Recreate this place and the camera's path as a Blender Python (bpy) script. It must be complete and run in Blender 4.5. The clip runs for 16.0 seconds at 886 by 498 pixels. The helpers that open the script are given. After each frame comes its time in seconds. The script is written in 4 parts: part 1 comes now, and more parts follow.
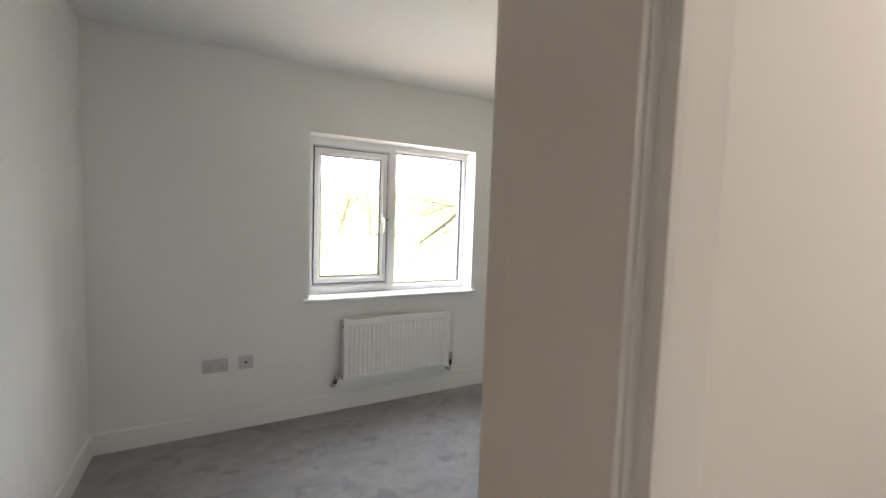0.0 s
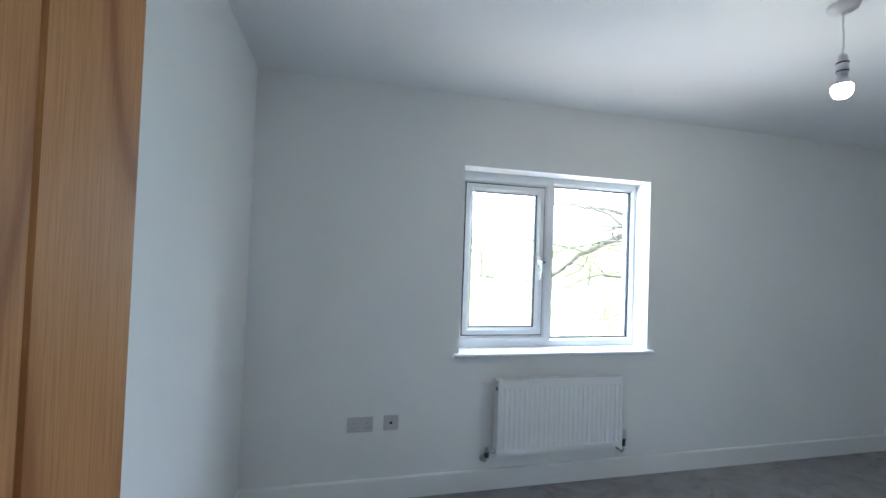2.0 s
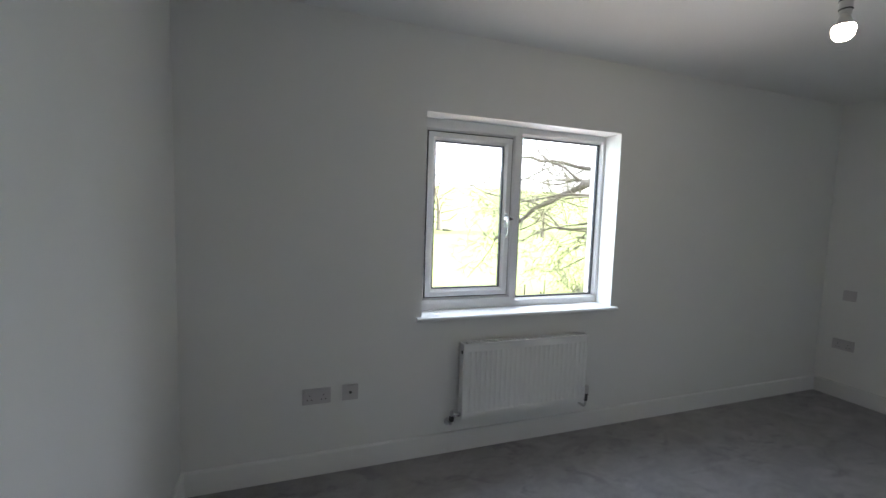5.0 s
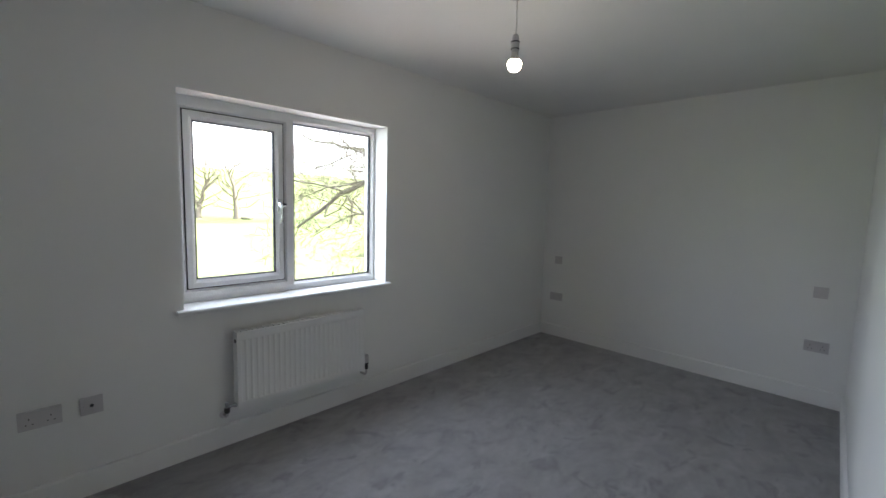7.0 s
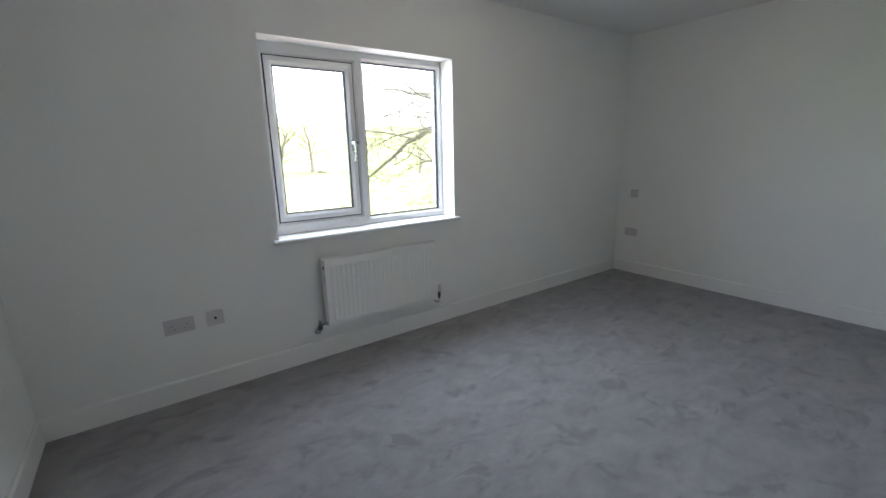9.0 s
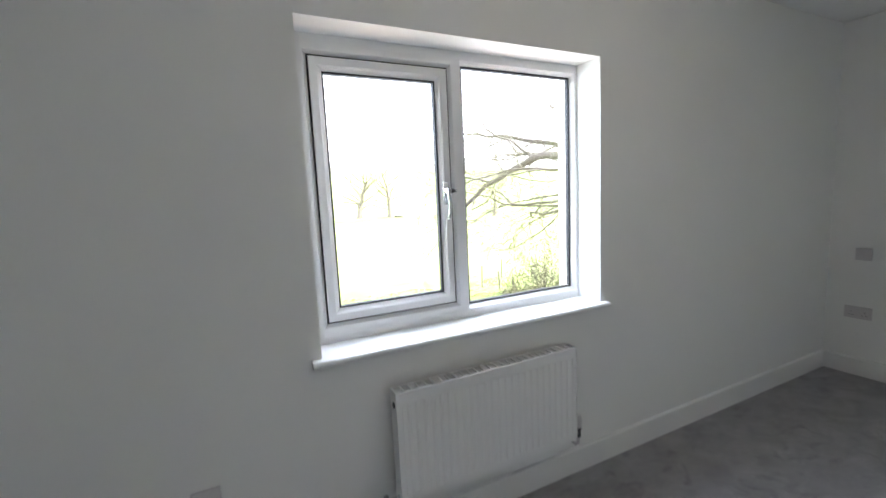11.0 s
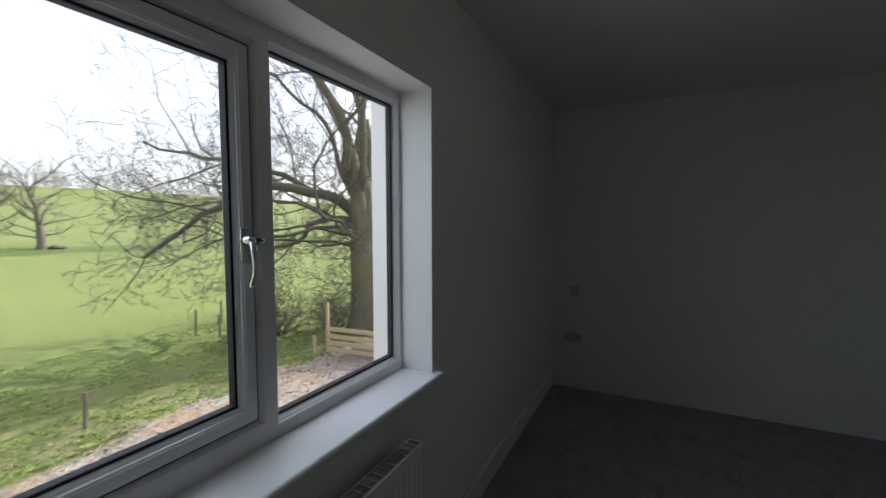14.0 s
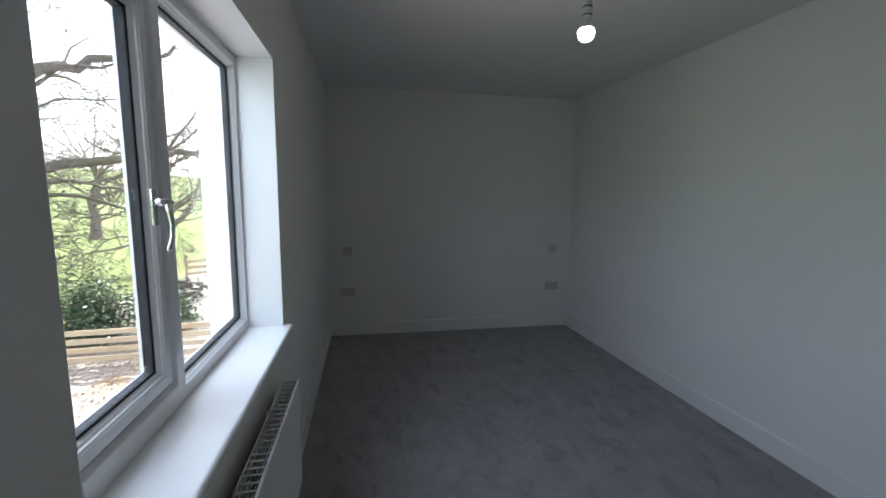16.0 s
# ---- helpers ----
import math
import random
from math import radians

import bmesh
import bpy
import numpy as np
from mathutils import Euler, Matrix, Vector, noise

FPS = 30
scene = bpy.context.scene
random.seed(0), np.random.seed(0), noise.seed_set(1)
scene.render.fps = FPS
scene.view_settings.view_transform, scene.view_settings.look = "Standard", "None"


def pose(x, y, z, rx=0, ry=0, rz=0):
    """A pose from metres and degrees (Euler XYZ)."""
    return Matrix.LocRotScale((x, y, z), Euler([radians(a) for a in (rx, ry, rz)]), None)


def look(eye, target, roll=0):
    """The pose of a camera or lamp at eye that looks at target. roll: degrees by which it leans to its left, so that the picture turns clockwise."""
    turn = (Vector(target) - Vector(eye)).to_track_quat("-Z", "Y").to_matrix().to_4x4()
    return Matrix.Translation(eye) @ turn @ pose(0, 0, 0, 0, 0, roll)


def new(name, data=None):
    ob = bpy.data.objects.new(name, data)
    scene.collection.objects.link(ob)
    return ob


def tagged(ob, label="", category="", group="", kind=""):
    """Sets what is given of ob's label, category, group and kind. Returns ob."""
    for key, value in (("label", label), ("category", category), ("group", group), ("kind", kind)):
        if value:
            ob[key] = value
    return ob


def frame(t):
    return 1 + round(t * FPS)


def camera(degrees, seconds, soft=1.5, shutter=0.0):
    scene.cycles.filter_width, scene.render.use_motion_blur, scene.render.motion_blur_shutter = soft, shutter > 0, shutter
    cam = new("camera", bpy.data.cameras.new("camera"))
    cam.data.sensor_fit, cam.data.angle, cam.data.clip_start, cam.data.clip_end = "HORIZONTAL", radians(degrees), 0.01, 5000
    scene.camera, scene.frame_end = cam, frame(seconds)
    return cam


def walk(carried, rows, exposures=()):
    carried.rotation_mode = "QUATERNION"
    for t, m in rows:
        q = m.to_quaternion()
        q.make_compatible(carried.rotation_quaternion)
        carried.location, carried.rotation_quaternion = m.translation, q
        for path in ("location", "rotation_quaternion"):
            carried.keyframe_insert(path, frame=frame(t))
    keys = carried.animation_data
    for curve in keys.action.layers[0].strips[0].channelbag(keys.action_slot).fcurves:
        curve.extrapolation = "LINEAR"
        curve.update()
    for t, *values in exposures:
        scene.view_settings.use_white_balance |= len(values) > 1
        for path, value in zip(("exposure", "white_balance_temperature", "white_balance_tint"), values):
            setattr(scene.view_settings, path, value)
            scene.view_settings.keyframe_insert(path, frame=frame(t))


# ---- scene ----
cam = camera(93.7, 16.0, 1.5, 0.3)


PATH = [
    (0, (0.690, -0.245, 1.432), (1.642, 1.508, 1.292), 1.9),
    (0.3, (0.708, -0.150, 1.435), (1.663, 1.602, 1.307), 2.0),
    (0.5, (0.733, -0.076, 1.435), (1.619, 1.711, 1.290), 2.1),
    (0.7, (0.738, -0.026, 1.430), (1.581, 1.785, 1.332), 2.0),
    (1, (0.703, 0.062, 1.414), (1.529, 1.883, 1.418), 0.6),
    (1.5, (0.606, 0.211, 1.422), (1.237, 2.107, 1.511), 1.7),
    (2, (0.538, 0.277, 1.423), (1.002, 2.222, 1.468), 2.1),
    (2.4, (0.551, 0.334, 1.406), (1.005, 2.281, 1.461), 0.9),
    (2.5, (0.556, 0.356, 1.402), (1.052, 2.292, 1.474), 1.5),
    (3, (0.553, 0.419, 1.382), (1.11, 2.325, 1.145), 4.2),
    (3.2, (0.554, 0.453, 1.375), (1.101, 2.366, 1.173), 4.0),
    (5.3, (0.567, 0.493, 1.457), (1.304, 2.345, 1.295), 0.6),
    (5.5, (0.573, 0.45, 1.462), (1.435, 2.251, 1.347), 1.3),
    (6, (0.63, 0.359, 1.473), (1.78, 1.989, 1.343), 1.0),
    (6.5, (0.658, 0.31, 1.475), (1.957, 1.822, 1.312), 1.3),
    (7, (0.67, 0.227, 1.444), (2.084, 1.626, 1.235), 1.6),
    (7.5, (0.662, 0.157, 1.41), (2.079, 1.541, 1.139), 2.4),
    (8, (0.616, 0.106, 1.377), (1.958, 1.543, 1.009), 1.1),
    (8.2, (0.605, 0.084, 1.368), (1.892, 1.554, 0.939), 0.6),
    (10.3, (0.775, 0.66, 1.338), (1.715, 2.39, 0.98), -3.6),
    (10.5, (0.857, 0.803, 1.336), (1.771, 2.568, 1.108), -4.6),
    (10.8, (0.975, 1.055, 1.345), (1.838, 2.848, 1.116), -2.8),
    (11, (1.036, 1.273, 1.395), (1.898, 3.061, 1.148), -2.7),
    (11.5, (1.191, 1.587, 1.44), (1.955, 3.433, 1.345), -1.4),
    (12, (1.28, 1.867, 1.459), (2.13, 3.678, 1.453), -1.4),
    (12.5, (1.297, 1.934, 1.443), (2.144, 3.745, 1.386), -0.4),
    (13, (1.305, 1.919, 1.462), (2.415, 3.581, 1.368), -0.8),
    (13.5, (1.281, 1.888, 1.459), (2.773, 3.213, 1.319), 0.5),
    (14, (1.11, 1.939, 1.466), (2.888, 2.845, 1.343), -0.1),
    (14.5, (0.961, 2.039, 1.479), (2.874, 2.602, 1.317), 0.2),
    (15, (0.861, 2.257, 1.469), (2.851, 2.372, 1.308), 0.0),
    (15.5, (0.729, 2.346, 1.473), (2.704, 2.198, 1.194), 1.1),
    (16, (0.663, 2.371, 1.454), (2.611, 2.009, 1.188), 0.7),
]
EXPOSURES = [
    (0, 3.65, 6900, 13), (0.5, 4.1, 6300, 11), (1.0, 4.55, 5900, 10), (1.5, 4.3, 5700, 9), (2.0, 3.68, 5400, 8), (2.5, 3.3, 5400, 8),
    (3.0, 2.88, 5500, 8), (5.5, 2.8, 6200, 13), (7.0, 2.8, 6200, 13), (8.0, 2.9, 6100, 12), (10.5, 3.5, 6200, 13), (11.0, 3.35, 6200, 13),
    (11.5, 2.8, 6200, 13), (12.0, 1.9, 6200, 13), (12.5, 1.12, 6100, 13), (13.5, 0.72, 6200, 13), (14.0, 0.66, 6200, 13), (14.5, 0.8, 6200, 13), (15.0, 1.1, 6000, 12),
    (15.5, 1.58, 5900, 12), (16.0, 1.9, 5900, 12),
]
walk(cam, [(t, look(eye, target, roll)) for t, eye, target, roll in PATH], EXPOSURES)

# ---- world and sun ----
SUN_ELEV, SUN_AZ = 35.0, 104.0  # azimuth clockwise from +y
world = bpy.data.worlds.new("sky")
scene.world = world
world.use_nodes = True
wn = world.node_tree
sky = wn.nodes.new("ShaderNodeTexSky")
sky.sky_type = "NISHITA"
sky.sun_disc = False
sky.sun_elevation, sky.sun_rotation = radians(SUN_ELEV), radians(SUN_AZ)
sky.air_density, sky.dust_density, sky.ozone_density = 1.0, 4.0, 1.0
wn.links.new(sky.outputs[0], wn.nodes["Background"].inputs[0])
wn.nodes["Background"].inputs[1].default_value = 0.085
# thin bright haze over the whole sky
veil = wn.nodes.new("ShaderNodeBackground")
veil.inputs[0].default_value, veil.inputs[1].default_value = (1.0, 0.99, 0.98, 1), 0.60
both = wn.nodes.new("ShaderNodeAddShader")
wn.links.new(wn.nodes["Background"].outputs[0], both.inputs[0])
wn.links.new(veil.outputs[0], both.inputs[1])
wn.links.new(both.outputs[0], wn.nodes["World Output"].inputs[0])

sun = new("sun", bpy.data.lights.new("sun", "SUN"))
sun.data.energy, sun.data.angle, sun.data.color = 5.0, radians(0.5), (1.0, 0.95, 0.87)
sd = Vector((math.sin(radians(SUN_AZ)) * math.cos(radians(SUN_ELEV)), math.cos(radians(SUN_AZ)) * math.cos(radians(SUN_ELEV)), math.sin(radians(SUN_ELEV))))
sun.matrix_world = look(sd * 60, (0, 0, 0))

# the sky's light in the window opening
skylight = new("window_skylight", bpy.data.lights.new("window_skylight", "AREA"))
skylight.data.shape, skylight.data.size, skylight.data.size_y = "RECTANGLE", 1.38, 1.20
skylight.data.energy, skylight.data.color = 5.0, (0.70, 0.83, 1.0)
skylight.matrix_world = look((1.925, 3.36, 1.72), (1.925, 2.36, 1.13))

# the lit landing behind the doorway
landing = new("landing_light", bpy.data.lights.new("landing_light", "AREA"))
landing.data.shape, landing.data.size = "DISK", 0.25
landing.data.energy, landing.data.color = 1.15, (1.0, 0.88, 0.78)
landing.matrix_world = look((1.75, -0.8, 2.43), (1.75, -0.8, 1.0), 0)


# ---- materials ----
class Mat:
    """A small builder for node materials on object coordinates."""

    def __init__(self, name, rough=0.6, metal=0.0, spec=0.5):
        self.mat = bpy.data.materials.new(name)
        self.mat.use_nodes = True
        self.tree = self.mat.node_tree
        self.bsdf = self.tree.nodes["Principled BSDF"]
        self.set("Roughness", rough), self.set("Metallic", metal), self.set("Specular IOR Level", spec)
        self.coord = self.node("ShaderNodeTexCoord").outputs["Object"]

    def node(self, kind, **props):
        n = self.tree.nodes.new(kind)
        if "operation" in props:
            n.operation = props["operation"]
        if "data_type" in props:
            n.data_type, n.blend_type = props["data_type"], props["blend_type"]
        return n

    def set(self, name, v):
        self.bsdf.inputs[name].default_value = v

    def link(self, a, b):
        self.tree.links.new(a, b)

    def mapped(self, scale, loc=(0, 0, 0)):
        m = self.node("ShaderNodeMapping")
        m.inputs["Scale"].default_value, m.inputs["Location"].default_value = scale, loc
        self.link(self.coord, m.inputs[0])
        return m.outputs[0]

    def noise(self, scale, detail=4, rough=0.55, vec=None, distort=0.0):
        n = self.node("ShaderNodeTexNoise")
        n.inputs["Scale"].default_value, n.inputs["Detail"].default_value = scale, detail
        n.inputs["Roughness"].default_value, n.inputs["Distortion"].default_value = rough, distort
        self.link(vec or self.coord, n.inputs["Vector"])
        return n.outputs["Fac"]

    def ramp(self, fac, stops):
        r = self.node("ShaderNodeValToRGB")
        e = r.color_ramp.elements
        while len(e) < len(stops):
            e.new(0.5)
        for el, (p, c) in zip(e, stops):
            el.position, el.color = p, (*c, 1) if len(c) == 3 else c
        self.link(fac, r.inputs[0])
        return r.outputs[0]

    def math(self, op, a, b=0.5):
        m = self.node("ShaderNodeMath", operation=op)
        for i, v in enumerate((a, b)):
            if isinstance(v, (int, float)):
                m.inputs[i].default_value = v
            else:
                self.link(v, m.inputs[i])
        return m.outputs[0]

    def mix(self, fac, a, b, blend="MIX"):
        m = self.node("ShaderNodeMix", data_type="RGBA", blend_type=blend)
        for i, v in ((0, fac), (6, a), (7, b)):
            if isinstance(v, (int, float)):
                m.inputs[i].default_value = v
            elif isinstance(v, tuple):
                m.inputs[i].default_value = (*v, 1)
            else:
                self.link(v, m.inputs[i])
        return m.outputs[2]

    def random(self):
        return self.node("ShaderNodeObjectInfo").outputs["Random"]

    def island(self):
        return self.node("ShaderNodeNewGeometry").outputs["Random Per Island"]

    def color(self, c):
        if isinstance(c, tuple):
            self.set("Base Color", (*c, 1))
        else:
            self.link(c, self.bsdf.inputs["Base Color"])
        return self

    def rough(self, v):
        self.link(v, self.bsdf.inputs["Roughness"])
        return self

    def bump(self, height, strength, dist=0.002):
        b = self.node("ShaderNodeBump")
        b.inputs["Strength"].default_value, b.inputs["Distance"].default_value = strength, dist
        self.link(height, b.inputs["Height"])
        self.link(b.outputs[0], self.bsdf.inputs["Normal"])
        return self


def paint(name, c, rough, relief=0.12):
    m = Mat(name, rough, 0, 0.3)
    big = m.noise(1.1, 3)
    dark = tuple(v * 0.965 for v in c)
    m.color(m.ramp(big, [(0.35, dark), (0.65, c)]))
    m.bump(m.noise(260, 3, 0.6), relief, 0.0006)
    return m.mat


M_WALL = paint("matt_white_emulsion", (0.80, 0.80, 0.785), 0.75, 0.25)
M_CEIL = paint("ceiling_emulsion", (0.82, 0.82, 0.81), 0.85, 0.25)
M_GLOSS = paint("white_satin_trim", (0.81, 0.81, 0.80), 0.35, 0.06)
M_UPVC = paint("white_upvc", (0.80, 0.80, 0.81), 0.28, 0.02)
M_RENDER = paint("white_render", (0.74, 0.70, 0.66), 0.9, 1.0)
M_RAD = paint("radiator_enamel", (0.80, 0.80, 0.79), 0.3, 0.03)
M_PLAST = paint("white_plastic", (0.56, 0.54, 0.55), 0.4, 0.02)


def plain(name, c, rough, metal=0.0, grain=0.15):
    m = Mat(name, rough, metal)
    m.color(m.ramp(m.noise(40, 4), [(0.3, tuple(v * (1 - grain) for v in c)), (0.7, c)]))
    return m.mat


M_BLACK = plain("black_rubber", (0.012, 0.012, 0.016), 0.75)
M_CHROME = plain("polished_chrome", (0.72, 0.74, 0.76), 0.12, 1.0, 0.04)
M_STEEL = plain("brushed_steel", (0.5, 0.5, 0.5), 0.35, 1.0)
M_DARK = plain("dark_plastic", (0.05, 0.05, 0.055), 0.4)
M_FLEX = plain("white_flex", (0.7, 0.7, 0.68), 0.45)


def carpet():
    m = Mat("grey_carpet", 0.97, 0, 0.1)
    brush = m.noise(4.2, 6, 0.68, m.mapped((1.0, 1.7, 1)), 0.6)
    mott = m.noise(11, 4, 0.65)
    tuft = m.noise(330, 3, 0.7)
    c = m.ramp(brush, [(0.34, (0.31, 0.302, 0.312)), (0.46, (0.38, 0.37, 0.38)), (0.55, (0.42, 0.41, 0.422)), (0.68, (0.48, 0.47, 0.485))])
    c = m.mix(m.ramp(mott, [(0.48, (0, 0, 0)), (0.66, (0.35, 0.35, 0.35))]), c, (0.25, 0.243, 0.25))
    c = m.mix(m.ramp(tuft, [(0.35, (0.45, 0.45, 0.45)), (0.7, (0, 0, 0))]), c, (0.25, 0.243, 0.25))
    # strokes where the pile has been trodden or brushed the other way
    turn = m.node("ShaderNodeMapping")
    turn.inputs["Rotation"].default_value, turn.inputs["Scale"].default_value = (0, 0, radians(35)), (1.0, 1.5, 1.0)
    m.link(m.coord, turn.inputs[0])
    stroke = m.noise(4.6, 5, 0.62, turn.outputs[0], 0.8)
    c = m.mix(m.ramp(stroke, [(0.57, (0, 0, 0)), (0.63, (0.6, 0.6, 0.6))]), c, (0.225, 0.218, 0.228))
    m.color(c)
    h = m.math("ADD", m.math("MULTIPLY", tuft, 0.6), m.math("MULTIPLY", m.noise(60, 4, 0.7), 0.8))
    m.bump(h, 0.9, 0.012)
    m.set("Sheen Weight", 0.25), m.set("Sheen Roughness", 0.5)
    return m.mat


M_CARPET = carpet()


def oak(name, light=(0.52, 0.262, 0.10), dark=(0.25, 0.092, 0.026)):
    m = Mat(name, 0.55, 0, 0.22)
    shift = m.node("ShaderNodeCombineXYZ")
    m.link(m.math("MULTIPLY", m.random(), 7.0), shift.inputs[0])
    m.link(m.math("MULTIPLY", m.random(), 13.0), shift.inputs[2])
    add = m.node("ShaderNodeVectorMath", operation="ADD")
    m.link(m.coord, add.inputs[0]), m.link(shift.outputs[0], add.inputs[1])
    mp = m.node("ShaderNodeMapping")
    mp.inputs["Scale"].default_value = (1.0, 1.0, 0.13)
    m.link(add.outputs[0], mp.inputs[0])
    field = m.noise(4.2, 2, 0.35, mp.outputs[0], 0.5)
    rings = m.math("SINE", m.math("MULTIPLY", field, 92.0))
    rings = m.math("ADD", m.math("MULTIPLY", rings, 0.5), 0.5)
    mp2 = m.node("ShaderNodeMapping")
    mp2.inputs["Scale"].default_value = (1.0, 1.0, 0.022)
    m.link(add.outputs[0], mp2.inputs[0])
    fibre = m.noise(420, 4, 0.7, mp2.outputs[0])
    c = m.ramp(rings, [(0.0, dark), (0.12, tuple(0.5 * a + 0.5 * b for a, b in zip(light, dark))), (0.45, tuple(0.85 * a + 0.15 * b for a, b in zip(light, dark))), (1.0, light)])
    c = m.mix(0.35, c, m.ramp(m.noise(3, 3, 0.5, mp.outputs[0]), [(0.3, dark), (0.7, light)]))
    c = m.mix(m.ramp(fibre, [(0.36, (0.32, 0.32, 0.32)), (0.58, (0, 0, 0))]), c, tuple(v * 0.72 for v in dark))
    m.color(c)
    m.bump(m.math("ADD", fibre, m.math("MULTIPLY", rings, 0.3)), 0.18, 0.0008)
    return m.mat


M_OAK = oak("oak_veneer")


def glass():
    m = Mat("window_glass")
    t = m.tree
    tr, gl, mx = m.node("ShaderNodeBsdfTransparent"), m.node("ShaderNodeBsdfGlossy"), m.node("ShaderNodeMixShader")
    tr.inputs[0].default_value = (0.96, 0.97, 0.965, 1)
    gl.inputs["Roughness"].default_value = 0.01
    lw = m.node("ShaderNodeLayerWeight")
    gloss = m.math("ADD", m.math("MULTIPLY", m.math("POWER", lw.outputs["Facing"], 4.0), 0.6), 0.016)
    m.link(gloss, mx.inputs[0]), m.link(tr.outputs[0], mx.inputs[1]), m.link(gl.outputs[0], mx.inputs[2])
    m.link(mx.outputs[0], t.nodes["Material Output"].inputs[0])
    return m.mat


M_GLASS = glass()


def lit_bulb():
    m = Mat("lit_bulb", 0.3)
    m.color((0.9, 0.88, 0.82))
    m.set("Emission Color", (1.0, 0.83, 0.62, 1)), m.set("Emission Strength", 14.0)
    return m.mat


M_BULB = lit_bulb()


def ground_mat():
    m = Mat("field_and_bare_earth", 0.95, 0, 0.15)
    sep = m.node("ShaderNodeSeparateXYZ")
    m.link(m.coord, sep.inputs[0])
    wob = m.math("MULTIPLY", m.math("SUBTRACT", m.noise(0.55, 5, 0.65), 0.5), 3.4)
    edge_y = m.math("SUBTRACT", m.math("ADD", sep.outputs[1], wob), 11.2)
    grass_f = m.node("ShaderNodeMapRange")
    grass_f.inputs[1].default_value, grass_f.inputs[2].default_value = -0.25, 0.35
    m.link(edge_y, grass_f.inputs[0])
    blade = m.noise(26, 5, 0.75)
    patch = m.noise(0.6, 4, 0.6)
    g = m.ramp(blade, [(0.28, (0.085, 0.125, 0.035)), (0.5, (0.19, 0.24, 0.08)), (0.72, (0.33, 0.37, 0.15))])
    g = m.mix(m.ramp(patch, [(0.35, (0, 0, 0)), (0.7, (0.6, 0.6, 0.6))]), g, (0.21, 0.235, 0.075))
    clump = m.ramp(m.noise(3.2, 6, 0.7, m.mapped((1, 1.6, 1))), [(0.36, (0.85, 0.85, 0.85)), (0.52, (0, 0, 0))])
    g = m.mix(clump, g, (0.10, 0.14, 0.035))
    far = m.ramp(m.noise(0.06, 6, 0.65, m.mapped((1, 2.5, 1))), [(0.3, (0.165, 0.21, 0.075)), (0.7, (0.235, 0.27, 0.105))])
    dist = m.node("ShaderNodeMapRange")
    dist.inputs[1].default_value, dist.inputs[2].default_value = 20, 55
    m.link(sep.outputs[1], dist.inputs[0])
    # rows of cropped turf, and a band of shade painted under the field trees
    turf = m.noise(1.5, 6, 0.7, m.mapped((0.35, 1.6, 1)))
    far = m.mix(m.ramp(turf, [(0.40, (0.55, 0.55, 0.55)), (0.60, (0, 0, 0))]), far, (0.115, 0.155, 0.05))
    sway = m.math("MULTIPLY", m.math("SUBTRACT", m.noise(0.22, 5, 0.65), 0.5), 7.0)
    shade_band = m.math("ABSOLUTE", m.math("SUBTRACT", m.math("ADD", sep.outputs[1], sway), 56.5), 0.0)
    far = m.mix(m.ramp(m.math("DIVIDE", shade_band, 4.0), [(0.35, (0.75, 0.75, 0.75)), (0.75, (0, 0, 0))]), far, (0.075, 0.115, 0.035))
    g = m.mix(dist.outputs[0], g, far)
    rim = m.node("ShaderNodeMapRange")
    rim.inputs[1].default_value, rim.inputs[2].default_value, rim.inputs[3].default_value, rim.inputs[4].default_value = 0.0, 5.0, 1.0, 0.0
    m.link(edge_y, rim.inputs[0])
    dead = m.math("MULTIPLY", rim.outputs[0], m.ramp(m.noise(1.6, 6, 0.7), [(0.45, (0, 0, 0)), (0.62, (1, 1, 1))]))
    g = m.mix(dead, g, (0.25, 0.20, 0.125))
    e = m.ramp(m.noise(11, 9, 0.78), [(0.34, (0.11, 0.085, 0.065)), (0.48, (0.28, 0.235, 0.20)), (0.62, (0.50, 0.45, 0.40))])
    e = m.mix(m.ramp(m.noise(0.7, 3), [(0.55, (0, 0, 0)), (0.72, (0.6, 0.6, 0.6))]), e, (0.36, 0.24, 0.11))
    m.color(m.mix(grass_f.outputs[0], e, g))
    m.bump(m.math("ADD", m.noise(9, 8, 0.7), m.math("MULTIPLY", blade, 0.5)), 0.8, 0.06)
    return m.mat


M_GROUND = ground_mat()


def bark(name, c1, c2, moss):
    m = Mat(name, 0.95, 0, 0.1)
    n = m.noise(9, 6, 0.62, m.mapped((1, 1, 0.16)))
    c = m.ramp(n, [(0.3, c1), (0.7, c2)])
    c = m.mix(m.ramp(m.noise(0.9, 4), [(0.42, (0, 0, 0)), (0.6, (0.7, 0.7, 0.7))]), c, moss)
    m.color(c)
    m.bump(n, 0.6, 0.02)
    return m.mat


M_BARK = bark("oak_bark", (0.075, 0.068, 0.062), (0.19, 0.175, 0.16), (0.12, 0.125, 0.075))
M_TRUNK = bark("mossy_oak_bark", (0.115, 0.10, 0.075), (0.27, 0.245, 0.185), (0.16, 0.165, 0.075))
M_TWIG = bark("far_bark", (0.13, 0.11, 0.095), (0.25, 0.22, 0.19), (0.12, 0.11, 0.075))


def leaf_mat(name, a, b, rough):
    m = Mat(name, rough, 0, 0.5)
    m.color(m.ramp(m.island(), [(0.0, a), (1.0, b)]))
    return m.mat


